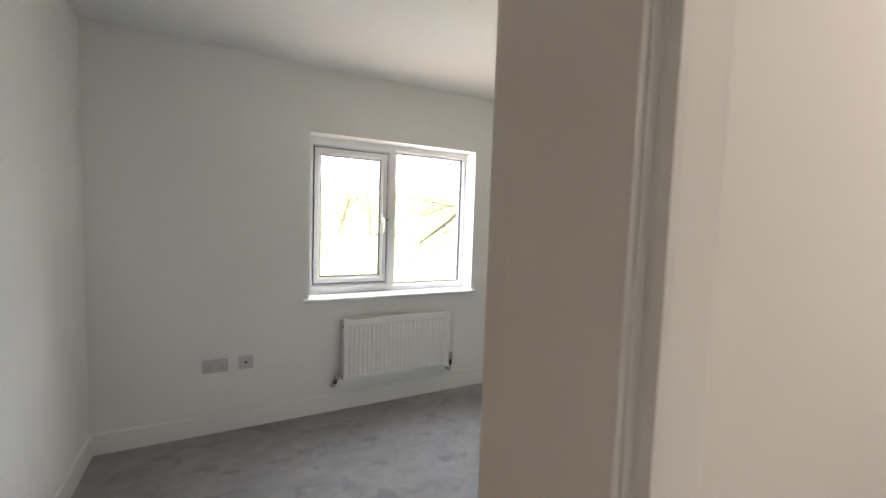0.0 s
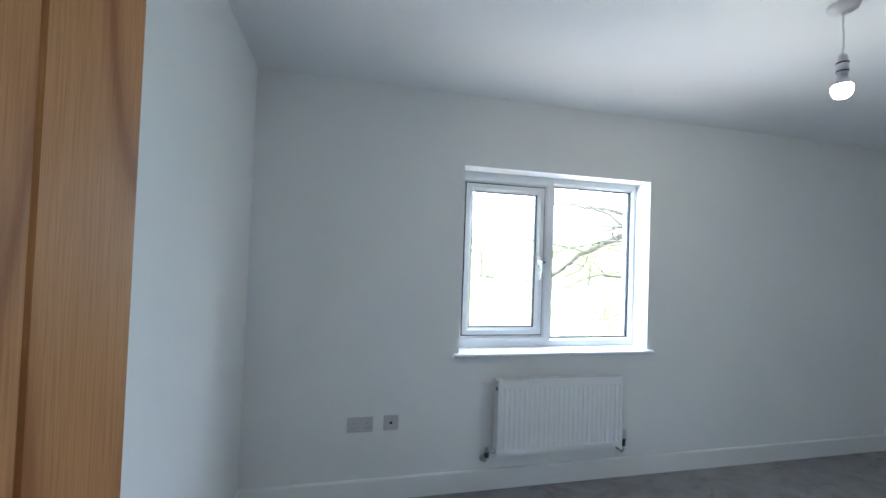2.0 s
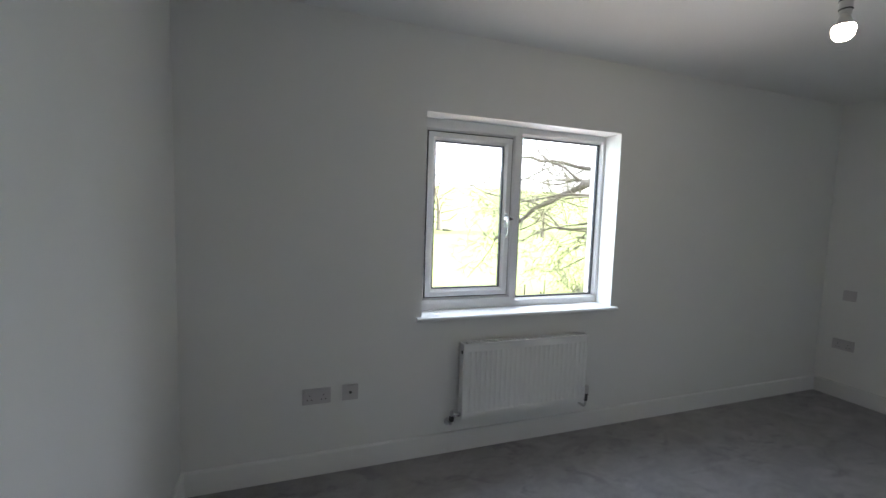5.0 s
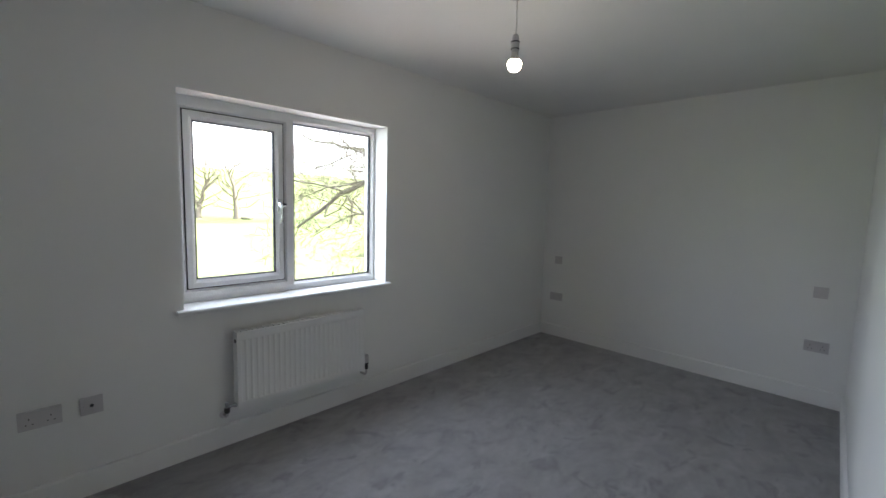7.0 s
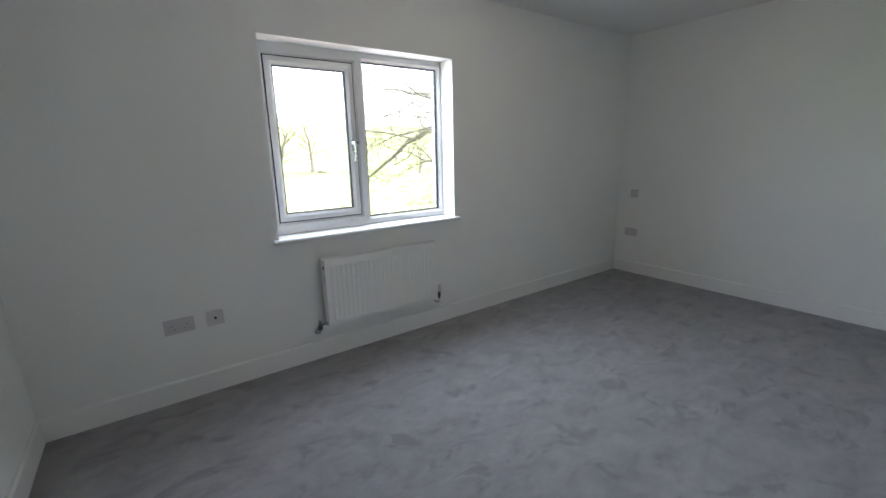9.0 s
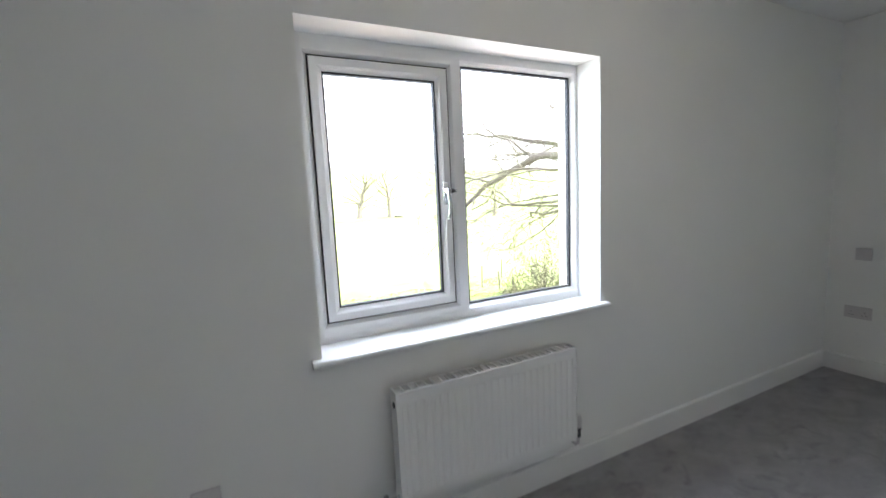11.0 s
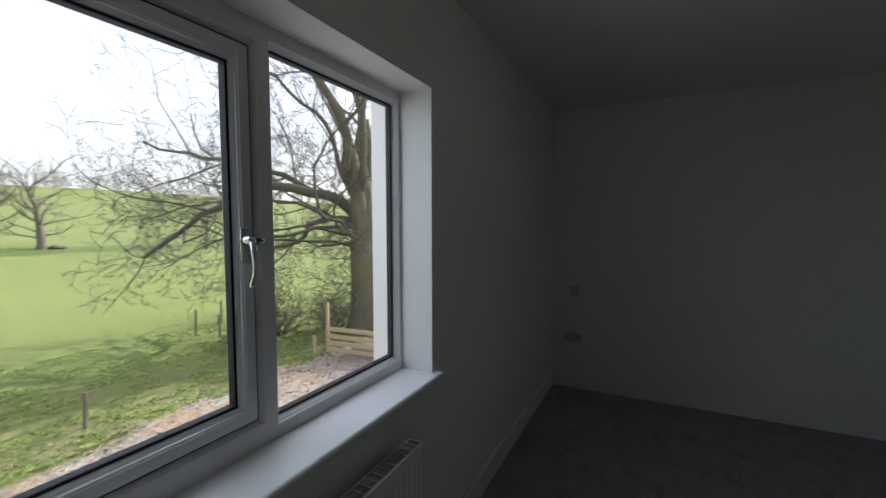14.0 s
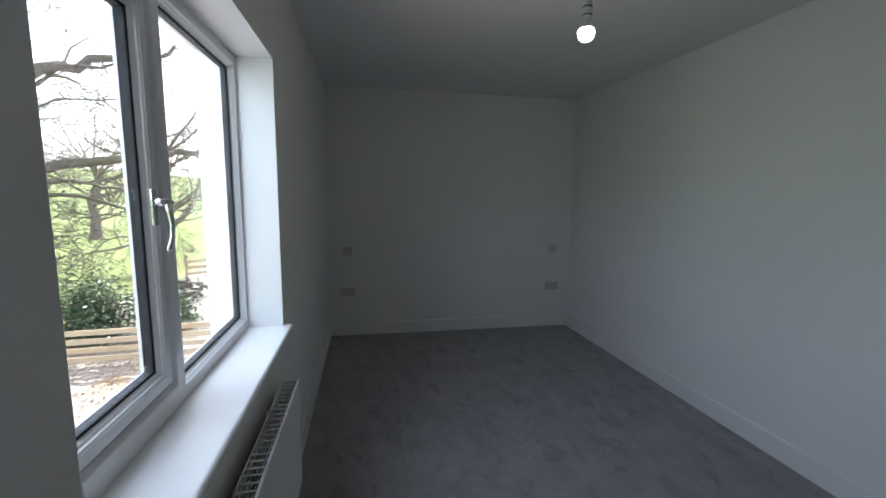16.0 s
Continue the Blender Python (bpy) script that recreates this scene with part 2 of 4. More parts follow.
M_HOLLY = leaf_mat("holly_leaf", (0.02, 0.05, 0.018), (0.06, 0.11, 0.04), 0.28)
M_IVY = leaf_mat("ivy_leaf", (0.025, 0.055, 0.015), (0.08, 0.12, 0.035), 0.4)
M_BRAM = leaf_mat("bramble_leaf", (0.05, 0.06, 0.02), (0.16, 0.13, 0.06), 0.6)
M_BLADE = leaf_mat("grass_blade", (0.17, 0.24, 0.05), (0.36, 0.43, 0.14), 0.6)


def timber():
    m = Mat("new_softwood", 0.8, 0, 0.2)
    g = m.noise(20, 5, 0.6, m.mapped((1, 0.08, 1)))
    c = m.ramp(g, [(0.3, (0.36, 0.27, 0.16)), (0.7, (0.52, 0.42, 0.28))])
    m.color(m.mix(m.math("MULTIPLY", m.random(), 0.4), c, (0.42, 0.36, 0.28)))
    return m.mat


M_TIMBER = timber()
M_CLOD = Mat("earth_clod", 0.97, 0, 0.1)
M_CLOD.color(M_CLOD.ramp(M_CLOD.island(), [(0.0, (0.12, 0.09, 0.07)), (0.6, (0.26, 0.21, 0.17)), (1.0, (0.45, 0.40, 0.35))]))
M_CLOD = M_CLOD.mat


# ---- building helpers ----
def link_mesh(name, bm, mat, smooth=False):
    me = bpy.data.meshes.new(name)
    bm.to_mesh(me)
    bm.free()
    for m in (mat if isinstance(mat, (list, tuple)) else [mat]):
        me.materials.append(m)
    if smooth:
        for p in me.polygons:
            p.use_smooth = True
    return new(name, me)


def part(name, bm, material, parent, label="", smooth=False):
    ob = link_mesh(name, bm, material, smooth)
    ob.parent = parent
    return tagged(ob, label)


def thing(name, at, label, category, group="", kind=""):
    """An Empty at the base of a thing."""
    ob = new(name)
    ob.empty_display_size = 0.05
    ob.location = at
    return tagged(ob, label, category, group, kind)


def box(x0, x1, y0, y1, z0, z1, bevel=0.0, bm=None):
    """A box between two corners, its edges eased."""
    b = bmesh.new()
    bmesh.ops.create_cube(b, size=1.0)
    for v in b.verts:
        v.co = Vector((x0 + (v.co.x + 0.5) * (x1 - x0), y0 + (v.co.y + 0.5) * (y1 - y0), z0 + (v.co.z + 0.5) * (z1 - z0)))
    if bevel:
        bmesh.ops.bevel(b, geom=b.edges[:], offset=bevel, segments=2, affect="EDGES", profile=0.7)
    return join(bm, b)


def join(bm, b):
    if bm is None:
        return b
    me = bpy.data.meshes.new("tmp")
    b.to_mesh(me)
    b.free()
    bm.from_mesh(me)
    bpy.data.meshes.remove(me)
    return bm


def lathe(profile, at=(0, 0, 0), axis="z", n=24, bm=None):
    """A turned body: (radius, height) pairs round an axis."""
    b = bmesh.new()
    rings = []
    for r, h in profile:
        ring = []
        for i in range(n):
            a = 2 * math.pi * i / n
            ring.append(b.verts.new((r * math.cos(a), r * math.sin(a), h)))
        rings.append(ring)
    for lo, hi in zip(rings, rings[1:]):
        for i in range(n):
            b.faces.new((lo[i], lo[(i + 1) % n], hi[(i + 1) % n], hi[i]))
    b.faces.new(rings[0][::-1]), b.faces.new(rings[-1])
    turn = {"z": Matrix(), "x": Matrix.Rotation(radians(90), 4, "Y"), "y": Matrix.Rotation(radians(-90), 4, "X")}[axis]
    bmesh.ops.transform(b, matrix=Matrix.Translation(at) @ turn, verts=b.verts[:])
    bmesh.ops.recalc_face_normals(b, faces=b.faces[:])
    return join(bm, b)


def tube(points, radii, n=10, bm=None):
    """A round bar along points."""
    b = bmesh.new()
    pts = [Vector(p) for p in points]
    rings = []
    for i, p in enumerate(pts):
        d = (pts[min(i + 1, len(pts) - 1)] - pts[max(i - 1, 0)]).normalized()
        u = d.orthogonal().normalized() if i == 0 else (u - d * u.dot(d)).normalized()
        w = d.cross(u)
        r = radii[i] if isinstance(radii, (list, tuple)) else radii
        rings.append([b.verts.new(p + r * (math.cos(2 * math.pi * k / n) * u + math.sin(2 * math.pi * k / n) * w)) for k in range(n)])
    for lo, hi in zip(rings, rings[1:]):
        for k in range(n):
            b.faces.new((lo[k], lo[(k + 1) % n], hi[(k + 1) % n], hi[k]))
    b.faces.new(rings[0][::-1]), b.faces.new(rings[-1])
    bmesh.ops.recalc_face_normals(b, faces=b.faces[:])
    return join(bm, b)


def rect_frame(x0, x1, z0, z1, section):
    """A mitred frame: section is a closed list of (inset, y) that is carried round the rectangle."""
    b = bmesh.new()
    corners = []
    for cx, cz, sx, sz in ((x0, z0, 1, 1), (x1, z0, -1, 1), (x1, z1, -1, -1), (x0, z1, 1, -1)):
        corners.append([b.verts.new((cx + sx * i, y, cz + sz * i)) for i, y in section])
    n = len(section)
    for c in range(4):
        a, d = corners[c], corners[(c + 1) % 4]
        for k in range(n):
            b.faces.new((a[k], a[(k + 1) % n], d[(k + 1) % n], d[k]))
    bmesh.ops.recalc_face_normals(b, faces=b.faces[:])
    return b


def extrude_profile(profile, axis, lo, hi, bm=None):
    """A bar with a closed (a, b) profile along axis; for x the profile is (y, z), for y (x, z), for z (x, y)."""
    b = bmesh.new()
    put = {"x": lambda s, p: (s, p[0], p[1]), "y": lambda s, p: (p[0], s, p[1]), "z": lambda s, p: (p[0], p[1], s)}[axis]
    r0, r1 = [b.verts.new(put(lo, p)) for p in profile], [b.verts.new(put(hi, p)) for p in profile]
    n = len(profile)
    for k in range(n):
        b.faces.new((r0[k], r0[(k + 1) % n], r1[(k + 1) % n], r1[k]))
    b.faces.new(r0[::-1]), b.faces.new(r1)
    bmesh.ops.recalc_face_normals(b, faces=b.faces[:])
    return join(bm, b)


def structure(name, bm, mat, label, category, smooth=False):
    return tagged(link_mesh(name, bm, mat, smooth), label, category, "", "structure")


# ---- the room ----
XW, XE, YS, YN, ZC = 0.03, 4.885, 0.168, 2.75, 2.45   # inner faces of the walls, ceiling
YO, ZG = 3.065, -2.75                                # outer face of the window wall, ground outside
WX0, WX1, WZ0, WZ1 = 1.25, 2.60, 0.819, 2.007      # window opening
DX0, DX1, DZ = 0.119, 0.947, 2.03                   # rough door opening
# the door wall is not quite square to the end wall
SKEW = Matrix.Translation((XE, YS, 0)) @ Matrix.Rotation(radians(1.29), 4, "Z") @ Matrix.Translation((-XE, -YS, 0))


def skewed(ob):
    ob.matrix_world = SKEW @ ob.matrix_basis
    return ob


YH = 0.018                                          # hall face of the door wall


def wall_with_hole(x0, x1, y0, y1, z0, z1, hx0, hx1, hz0, hz1):
    bm = box(x0, hx0, y0, y1, z0, z1)
    box(hx1, x1, y0, y1, z0, z1, bm=bm)
    if hz0 > z0:
        box(hx0, hx1, y0, y1, z0, hz0, bm=bm)
    box(hx0, hx1, y0, y1, hz1, z1, bm=bm)
    bmesh.ops.remove_doubles(bm, verts=bm.verts[:], dist=1e-5)
    return bm


structure("floor", box(XW - 0.12, XE + 0.12, YH - 1.5, YN, -0.25, 0.0), M_CARPET, "mid grey cut-pile carpet over the whole room", "floor")
structure("ceiling", box(XW - 0.12, XE + 0.12, YH - 1.5, YN, ZC, ZC + 0.25), M_CEIL, "smooth white painted plasterboard ceiling", "ceiling")
structure("wall_north", wall_with_hole(XW - 0.12, XE + 0.12, YN, 2.905, -0.25, ZC + 0.25, WX0, WX1, WZ0, WZ1), M_WALL, "white painted plaster wall with the window in it", "wall")
structure("wall_outside", wall_with_hole(XW - 6, XE + 0.3, 2.905, YO, ZG - 0.4, ZC + 0.6, 1.230, 2.624, 0.80, 2.03), M_RENDER, "pale rendered outer skin of the house", "wall")
structure("wall_east", box(XE, XE + 0.12, YH - 1.5, YN, -0.25, ZC + 0.25), M_WALL, "white painted plaster end wall", "wall")
structure("wall_west", box(XW - 0.12, XW, YH - 1.5, YN, -0.25, ZC + 0.25), M_WALL, "white painted plaster wall beside the door", "wall")
skewed(structure("wall_south", wall_with_hole(XW - 0.05, XE + 0.02, YH, YS, -0.01, ZC + 0.01, DX0, DX1, 0.0, DZ), M_WALL, "white painted plaster wall with the doorway", "wall"))
structure("wall_hall", box(XW, XE, YH - 1.5, YH - 1.38, 0, ZC), M_WALL, "plain white wall of the landing", "wall")
structure("house_rear", box(XW - 6, XE + 0.3, -5.0, -4.7, ZG - 0.4, ZC + 0.6), M_RENDER, "pale rendered rear skin of the house", "wall")
structure("house_gable", box(XE + 0.125, XE + 0.3, -4.7, 2.905, ZG - 0.4, ZC + 0.6), M_RENDER, "pale rendered gable end of the house", "wall")

# skirting: square face with a small eased top
SK = 0.125


def skirting(axis, face, sign, lo, hi):
    t = 0.016
    prof = [(face, 0.0), (face + sign * t, 0.0), (face + sign * t, SK - 0.008), (face + sign * (t - 0.004), SK - 0.002), (face + sign * (t - 0.009), SK), (face, SK)]
    ob = structure("baseboard", extrude_profile(prof, axis, lo, hi), M_GLOSS, "plain white painted skirting board", "skirting board")
    return ob


skirting("x", YN, -1, XW, XE)
skirting("y", XE, -1, YS, YN - 0.016)
skirting("y", XW, 1, YS - 0.08, YN - 0.016)
skewed(skirting("x", YS, 1, DX1 + 0.041, XE - 0.016))

# ---- doorway ----
lining = box(DX1 - 0.03, DX1, YH - 0.004, YS + 0.004, 0, DZ, 0.002)
box(DX0, DX0 + 0.03, YH - 0.004, YS + 0.004, 0, DZ, 0.002, bm=lining)
box(DX0 + 0.03, DX1 - 0.03, YH - 0.004, YS + 0.004, DZ - 0.03, DZ, 0.002, bm=lining)
box(DX1 - 0.037, DX1 - 0.03, YH - 0.002, YS - 0.032, 0, DZ - 0.03, 0.003, bm=lining)
box(DX0 + 0.03, DX0 + 0.037, YH - 0.002, YS - 0.044, 0, DZ - 0.03, 0.003, bm=lining)
box(DX0 + 0.037, DX1 - 0.037, YH - 0.002, YS - 0.032, DZ - 0.037, DZ - 0.03, 0.003, bm=lining)
skewed(structure("door_lining", lining, M_GLOSS, "white painted timber door lining with stop", "door frame"))
for y0, y1 in ((YS, YS + 0.018), (YH - 0.018, YH)):
    ease = 0.004 if y0 == YS else 0.0085
    arch = box(DX1 - 0.022, DX1 + 0.04, y0, y1, 0, DZ + 0.04, ease)
    box(DX0 - 0.04, DX0 + 0.022, y0, y1, 0, DZ + 0.04, ease, bm=arch)
    box(DX0 + 0.022, DX1 - 0.022, y0, y1, DZ - 0.022, DZ + 0.04, ease, bm=arch)
    skewed(structure("trim", arch, M_GLOSS, "white painted architrave round the doorway", "architrave"))

# the open door leaf, hinged on the west side of the doorway
DOOR_W, DOOR_H, DOOR_T, OPEN = 0.762, 1.981, 0.040, 80.0
door = thing("door_1", (DX0 + 0.034, YS + 0.002, 0.008), "open oak veneer door with vertical V-grooved boards", "door", "", "structure")
door.rotation_euler = (0, 0, radians(OPEN))
skewed(door)
# the board faces carry V-grooves at every sixth of the width
PW = DOOR_W / 6
for i in range(6):
    a, b_ = i * PW, (i + 1) * PW
    v, g = 0.0036, 0.004
    prof = [(a + 0.0006, -g), (a + v, 0.0), (b_ - v, 0.0), (b_ - 0.0006, -g), (b_ - 0.0006, -DOOR_T + g), (b_ - v, -DOOR_T), (a + v, -DOOR_T), (a + 0.0006, -DOOR_T + g)]
    if i == 5:
        prof[2], prof[3], prof[4], prof[5] = (b_ - 0.001, 0.0), (b_, -0.001), (b_, -DOOR_T + 0.001), (b_ - 0.001, -DOOR_T)
    part("plank", extrude_profile(prof, "z", 0, DOOR_H), M_OAK, door)
part("core", box(0.004, DOOR_W - 0.01, -DOOR_T + 0.008, -0.008, 0.004, DOOR_H - 0.004), M_OAK, door)
for hz in (0.22, 1.0, 1.75):
    part("hinge", lathe([(0.006, 0), (0.006, 0.1)], (-0.006, 0.004, hz), n=10), M_STEEL, door, "steel butt hinge")

# ---- window ----
win = thing("window_1", ((WX0 + WX1) / 2, 2.93, WZ0), "white uPVC two-light casement window with one opening sash", "window", "", "structure")
inv = Matrix.Translation(-win.location)


def wpart(name, bm, mat, label="", parent=win, smooth=False):
    """A part given in the room's own coordinates."""
    ob = part(name, bm, mat, parent, label, smooth)
    ob.matrix_parent_inverse = inv
    return ob


YF = 2.899                                   # room face of the outer frame
FX0, FX1, FZ0, FZ1 = WX0 - 0.010, 2.616, 0.825, 2.015
LX0, LX1, LZ0, LZ1 = 1.288, 1.900, 0.901, 1.956   # light with the sash
RX0, RX1, RZ0, RZ1 = 1.936, 2.588, 0.880, 1.973   # fixed light
fr = box(FX0, LX0, YF, YF + 0.070, FZ0, FZ1, 0.0015)
box(RX1, FX1, YF, YF + 0.070, FZ0, FZ1, 0.0015, bm=fr)
box(LX0, RX1, YF, YF + 0.070, RZ1, FZ1, 0.0015, bm=fr)
box(LX0, RX1, YF, YF + 0.070, FZ0, RZ0, 0.0015, bm=fr)
box(LX0, LX1, YF, YF + 0.070, RZ0, LZ0, 0.0, bm=fr)
box(LX0, LX1, YF, YF + 0.070, LZ1, RZ1, 0.0, bm=fr)
join(fr, rect_frame(LX0, LX1, LZ0, LZ1, [(0, YF), (0.005, YF + 0.001), (0.018, YF + 0.017), (0.018, YF + 0.067), (0, YF + 0.067)]))
wpart("window_frame", fr, M_UPVC)
wpart("mullion", box(LX1, RX0, YF, YF + 0.055, RZ0, RZ1, 0.0015), M_UPVC)
wpart("glazing_bead", rect_frame(RX0, RX1, RZ0, RZ1, [(0, YF), (0.004, YF + 0.001), (0.007, YF + 0.008), (0.010, YF + 0.010), (0.013, YF + 0.018), (0.018, YF + 0.024), (0.018, YF + 0.046), (0, YF + 0.046)]), M_UPVC)
SX0, SX1, SZ0, SZ1 = LX0 + 0.024, LX1 - 0.024, LZ0 + 0.024, LZ1 - 0.024
sash = wpart("sash", rect_frame(SX0, SX1, SZ0, SZ1, [(0, YF + 0.008), (0.002, YF + 0.006), (0.029, YF + 0.006), (0.032, YF + 0.009), (0.035, YF + 0.010), (0.037, YF + 0.015), (0.042, YF + 0.018), (0.048, YF + 0.024), (0.048, YF + 0.060), (0, YF + 0.060)]), M_UPVC)


def spart(name, bm, mat, label="", smooth=False):
    ob = part(name, bm, mat, sash, label, smooth)
    return ob


spart("seal", rect_frame(SX0 - 0.0058, SX1 + 0.0058, SZ0 - 0.0058, SZ1 + 0.0058, [(0, YF + 0.0175), (0.0006, YF + 0.012), (0.006, YF + 0.012), (0.006, YF + 0.06), (0, YF + 0.06)]), M_BLACK, "black rubber weather seal")
for nm, x0, x1, z0, z1, add in (("sash", SX0 + 0.049, SX1 - 0.049, SZ0 + 0.049, SZ1 - 0.049, spart), ("fixed", RX0 + 0.019, RX1 - 0.019, RZ0 + 0.019, RZ1 - 0.019, wpart)):
    add("spacer", rect_frame(x0, x1, z0, z1, [(0, YF + 0.0235), (0.003, YF + 0.0235), (0.006, YF + 0.026), (0.007, YF + 0.048), (0, YF + 0.048)]), M_BLACK, "black glazing seal and spacer bar")
    add("pane", box(x0 + 0.001, x1 - 0.001, YF + 0.0265, YF + 0.0295, z0 + 0.001, z1 - 0.001), M_GLASS, "clear double glazing")
# handle: back plate, neck, curved lever, key button
hx, hz = 1.849, 1.417
spart("handle_plate", box(hx - 0.012, hx + 0.012, YF + 0.002, YF + 0.0105, hz - 0.055, hz + 0.04, 0.003), M_CHROME, "chrome handle back plate", True)
spart("handle_neck", lathe([(0.013, 0), (0.014, -0.012), (0.012, -0.026), (0.008, -0.034), (0.002, -0.037)], (hx, YF + 0.003, hz + 0.006), "y", 18), M_CHROME, "chrome handle neck", True)
spart("lever", tube([(hx, YF - 0.024, hz + 0.01), (hx + 0.001, YF - 0.029, hz - 0.02), (hx + 0.001, YF - 0.033, hz - 0.052), (hx, YF - 0.031, hz - 0.087), (hx - 0.003, YF - 0.024, hz - 0.111), (hx - 0.006, YF - 0.019, hz - 0.120)], [0.0095, 0.0085, 0.0068, 0.0062, 0.007, 0.004], 12), M_CHROME, "curved chrome lever", True)
spart("key_button", lathe([(0.0095, 0), (0.0095, 0.014), (0.007, 0.014), (0.007, 0.022), (0.003, 0.024)], (hx + 0.010, YF - 0.018, hz + 0.004), "x", 16), M_DARK, "black and chrome locking button", True)
spart("key_barrel", lathe([(0.0078, 0), (0.0078, 0.006), (0.003, 0.008)], (hx + 0.0335, YF - 0.018, hz + 0.004), "x", 14), M_CHROME, "chrome lock barrel", True)

# window board with rounded nose and returns
board = extrude_profile([(YF, 0.820), (2.7515, 0.820), (2.7515, 0.845), (YF, 0.845)], "x", WX0 + 0.001, WX1 - 0.001)
nose = [(2.7515, 0.820)] + [(2.722 - 0.0125 * math.cos(a), 0.8325 + 0.0125 * math.sin(a)) for a in [radians(-90 + 15 * k) for k in range(13)]] + [(2.7515, 0.845)]
extrude_profile(nose, "x", 1.214, 2.632, bm=board)
structure("window_sill", board, M_GLOSS, "white painted window board with rounded nose", "window sill")

# ---- radiator ----
RAX0, RAX1, RAY0, RAY1, RAZ0, RAZ1 = 1.480, 2.348, 2.648, 2.712, 0.240, 0.692
rad = thing("radiator", ((RAX0 + RAX1) / 2, 2.70, RAZ0), "white enamelled steel panel radiator below the window", "radiator")


def rpart(name, bm, mat, label="", smooth=False, parent=rad):
    ob = part(name, bm, mat, parent, label, smooth)
    ob.matrix_parent_inverse = Matrix.Translation(-rad.location) if parent is rad else Matrix()
    return ob


def fluted(y, depth, sgn):
    """A pressed steel panel with upright flutes, flat along its margins."""
    b = bmesh.new()
    pitch, n = 0.0333, 25
    x0 = (RAX0 + RAX1) / 2 - pitch * n / 2
    xs = [(RAX0 + 0.004, 0)]
    for i in range(n):
        c = x0 + (i + 0.5) * pitch
        xs += [(c - 0.0135, 0), (c - 0.0075, 1), (c + 0.0075, 1), (c + 0.0135, 0)]
    xs.append((RAX1 - 0.004, 0))
    zs = [(RAZ0 + 0.004, 0), (RAZ0 + 0.034, 0), (RAZ0 + 0.046, 1), (RAZ1 - 0.055, 1), (RAZ1 - 0.043, 0), (RAZ1 - 0.006, 0)]
    rows = [[b.verts.new((x, y + sgn * depth * f * g, z)) for x, f in xs] for z, g in zs]
    for r0, r1 in zip(rows, rows[1:]):
        for i in range(len(xs) - 1):
            b.faces.new((r0[i], r0[i + 1], r1[i + 1], r1[i]))
    bmesh.ops.recalc_face_normals(b, faces=b.faces[:])
    return b


rpart("front_panel", fluted(RAY0 + 0.002, 0.004, 1), M_RAD)
rpart("back_panel", box(RAX0 + 0.004, RAX1 - 0.004, RAY1 - 0.010, RAY1 - 0.002, RAZ0 + 0.004, RAZ1 - 0.02, 0.002), M_RAD)
rpart("header", box(RAX0 + 0.004, RAX1 - 0.004, RAY0 + 0.003, RAY0 + 0.012, RAZ0 + 0.003, RAZ0 + 0.03, 0.002), M_RAD)
for x in (RAX0, RAX1 - 0.003):
    rpart("side_panel", box(x, x + 0.003, RAY0 - 0.001, RAY1, RAZ0 + 0.02, RAZ1, 0.001), M_RAD)
gr = box(RAX0, RAX1, RAY0 - 0.002, RAY0 + 0.008, RAZ1 - 0.008, RAZ1 + 0.002, 0.003)
box(RAX0, RAX1, RAY1 - 0.006, RAY1, RAZ1 - 0.006, RAZ1 + 0.001, 0.002, bm=gr)
grille = rpart("top_grille", gr, M_RAD, "white slotted top grille")
nb = 27
for i in range(nb + 1):
    x = RAX0 + 0.002 + i * (RAX1 - RAX0 - 0.008) / nb
    rpart("slat", box(x, x + 0.005, RAY0 + 0.007, RAY1 - 0.005, RAZ1 - 0.005, RAZ1, 0.001), M_RAD, "", False, grille)
for k in range(4):
    y = RAY0 + 0.016 + k * 0.0105
    rpart("rod", box(RAX0 + 0.004, RAX1 - 0.004, y, y + 0.0022, RAZ1 - 0.011, RAZ1 - 0.0055), M_RAD, "", False, grille)
fins = bmesh.new()
for i in range(52):
    x = RAX0 + 0.02 + i * (RAX1 - RAX0 - 0.04) / 51
    box(x, x + 0.001, RAY0 + 0.015, RAY1 - 0.014, RAZ0 + 0.04, RAZ1 - 0.05, bm=fins)
tagged(rpart("convector", fins, M_STEEL), kind="stuff")
# air vents at the top corners, valves at the bottom
for x in (RAX0 - 0.004, RAX1):
    rpart("vent_plug", lathe([(0.011, 0), (0.011, 0.004)], (x, RAY0 + 0.022, RAZ1 - 0.05), "x", 12), M_DARK, "dark bleed plug")
valve = rpart("lockshield_valve", lathe([(0.011, 0), (0.011, 0.012), (0.008, 0.014), (0.008, 0.03), (0.013, 0.032), (0.013, 0.045)], (RAX0 - 0.045, RAY0 + 0.03, RAZ0 + 0.022), "x", 16), M_CHROME, "chrome radiator valve", True)
rpart("valve_cap", lathe([(0.013, 0), (0.015, 0.004), (0.015, 0.026), (0.012, 0.03)], (RAX0 - 0.052, RAY0 + 0.03, RAZ0 - 0.012), "z", 16), M_DARK, "", True, valve)
rpart("valve_neck", lathe([(0.010, 0), (0.010, 0.028), (0.008, 0.03)], (RAX0 - 0.052, RAY0 + 0.03, RAZ0 + 0.020), "z", 16), M_STEEL, "", True, valve)
rpart("tail_pipe", tube([(RAX0 - 0.052, RAY0 + 0.03, RAZ0 - 0.008), (RAX0 - 0.052, RAY0 + 0.034, RAZ0 - 0.03), (RAX0 - 0.052, RAY0 + 0.05, RAZ0 - 0.042), (RAX0 - 0.052, YN - 0.001, RAZ0 - 0.044)], 0.0075, 10), M_PLAST, "", True, valve)
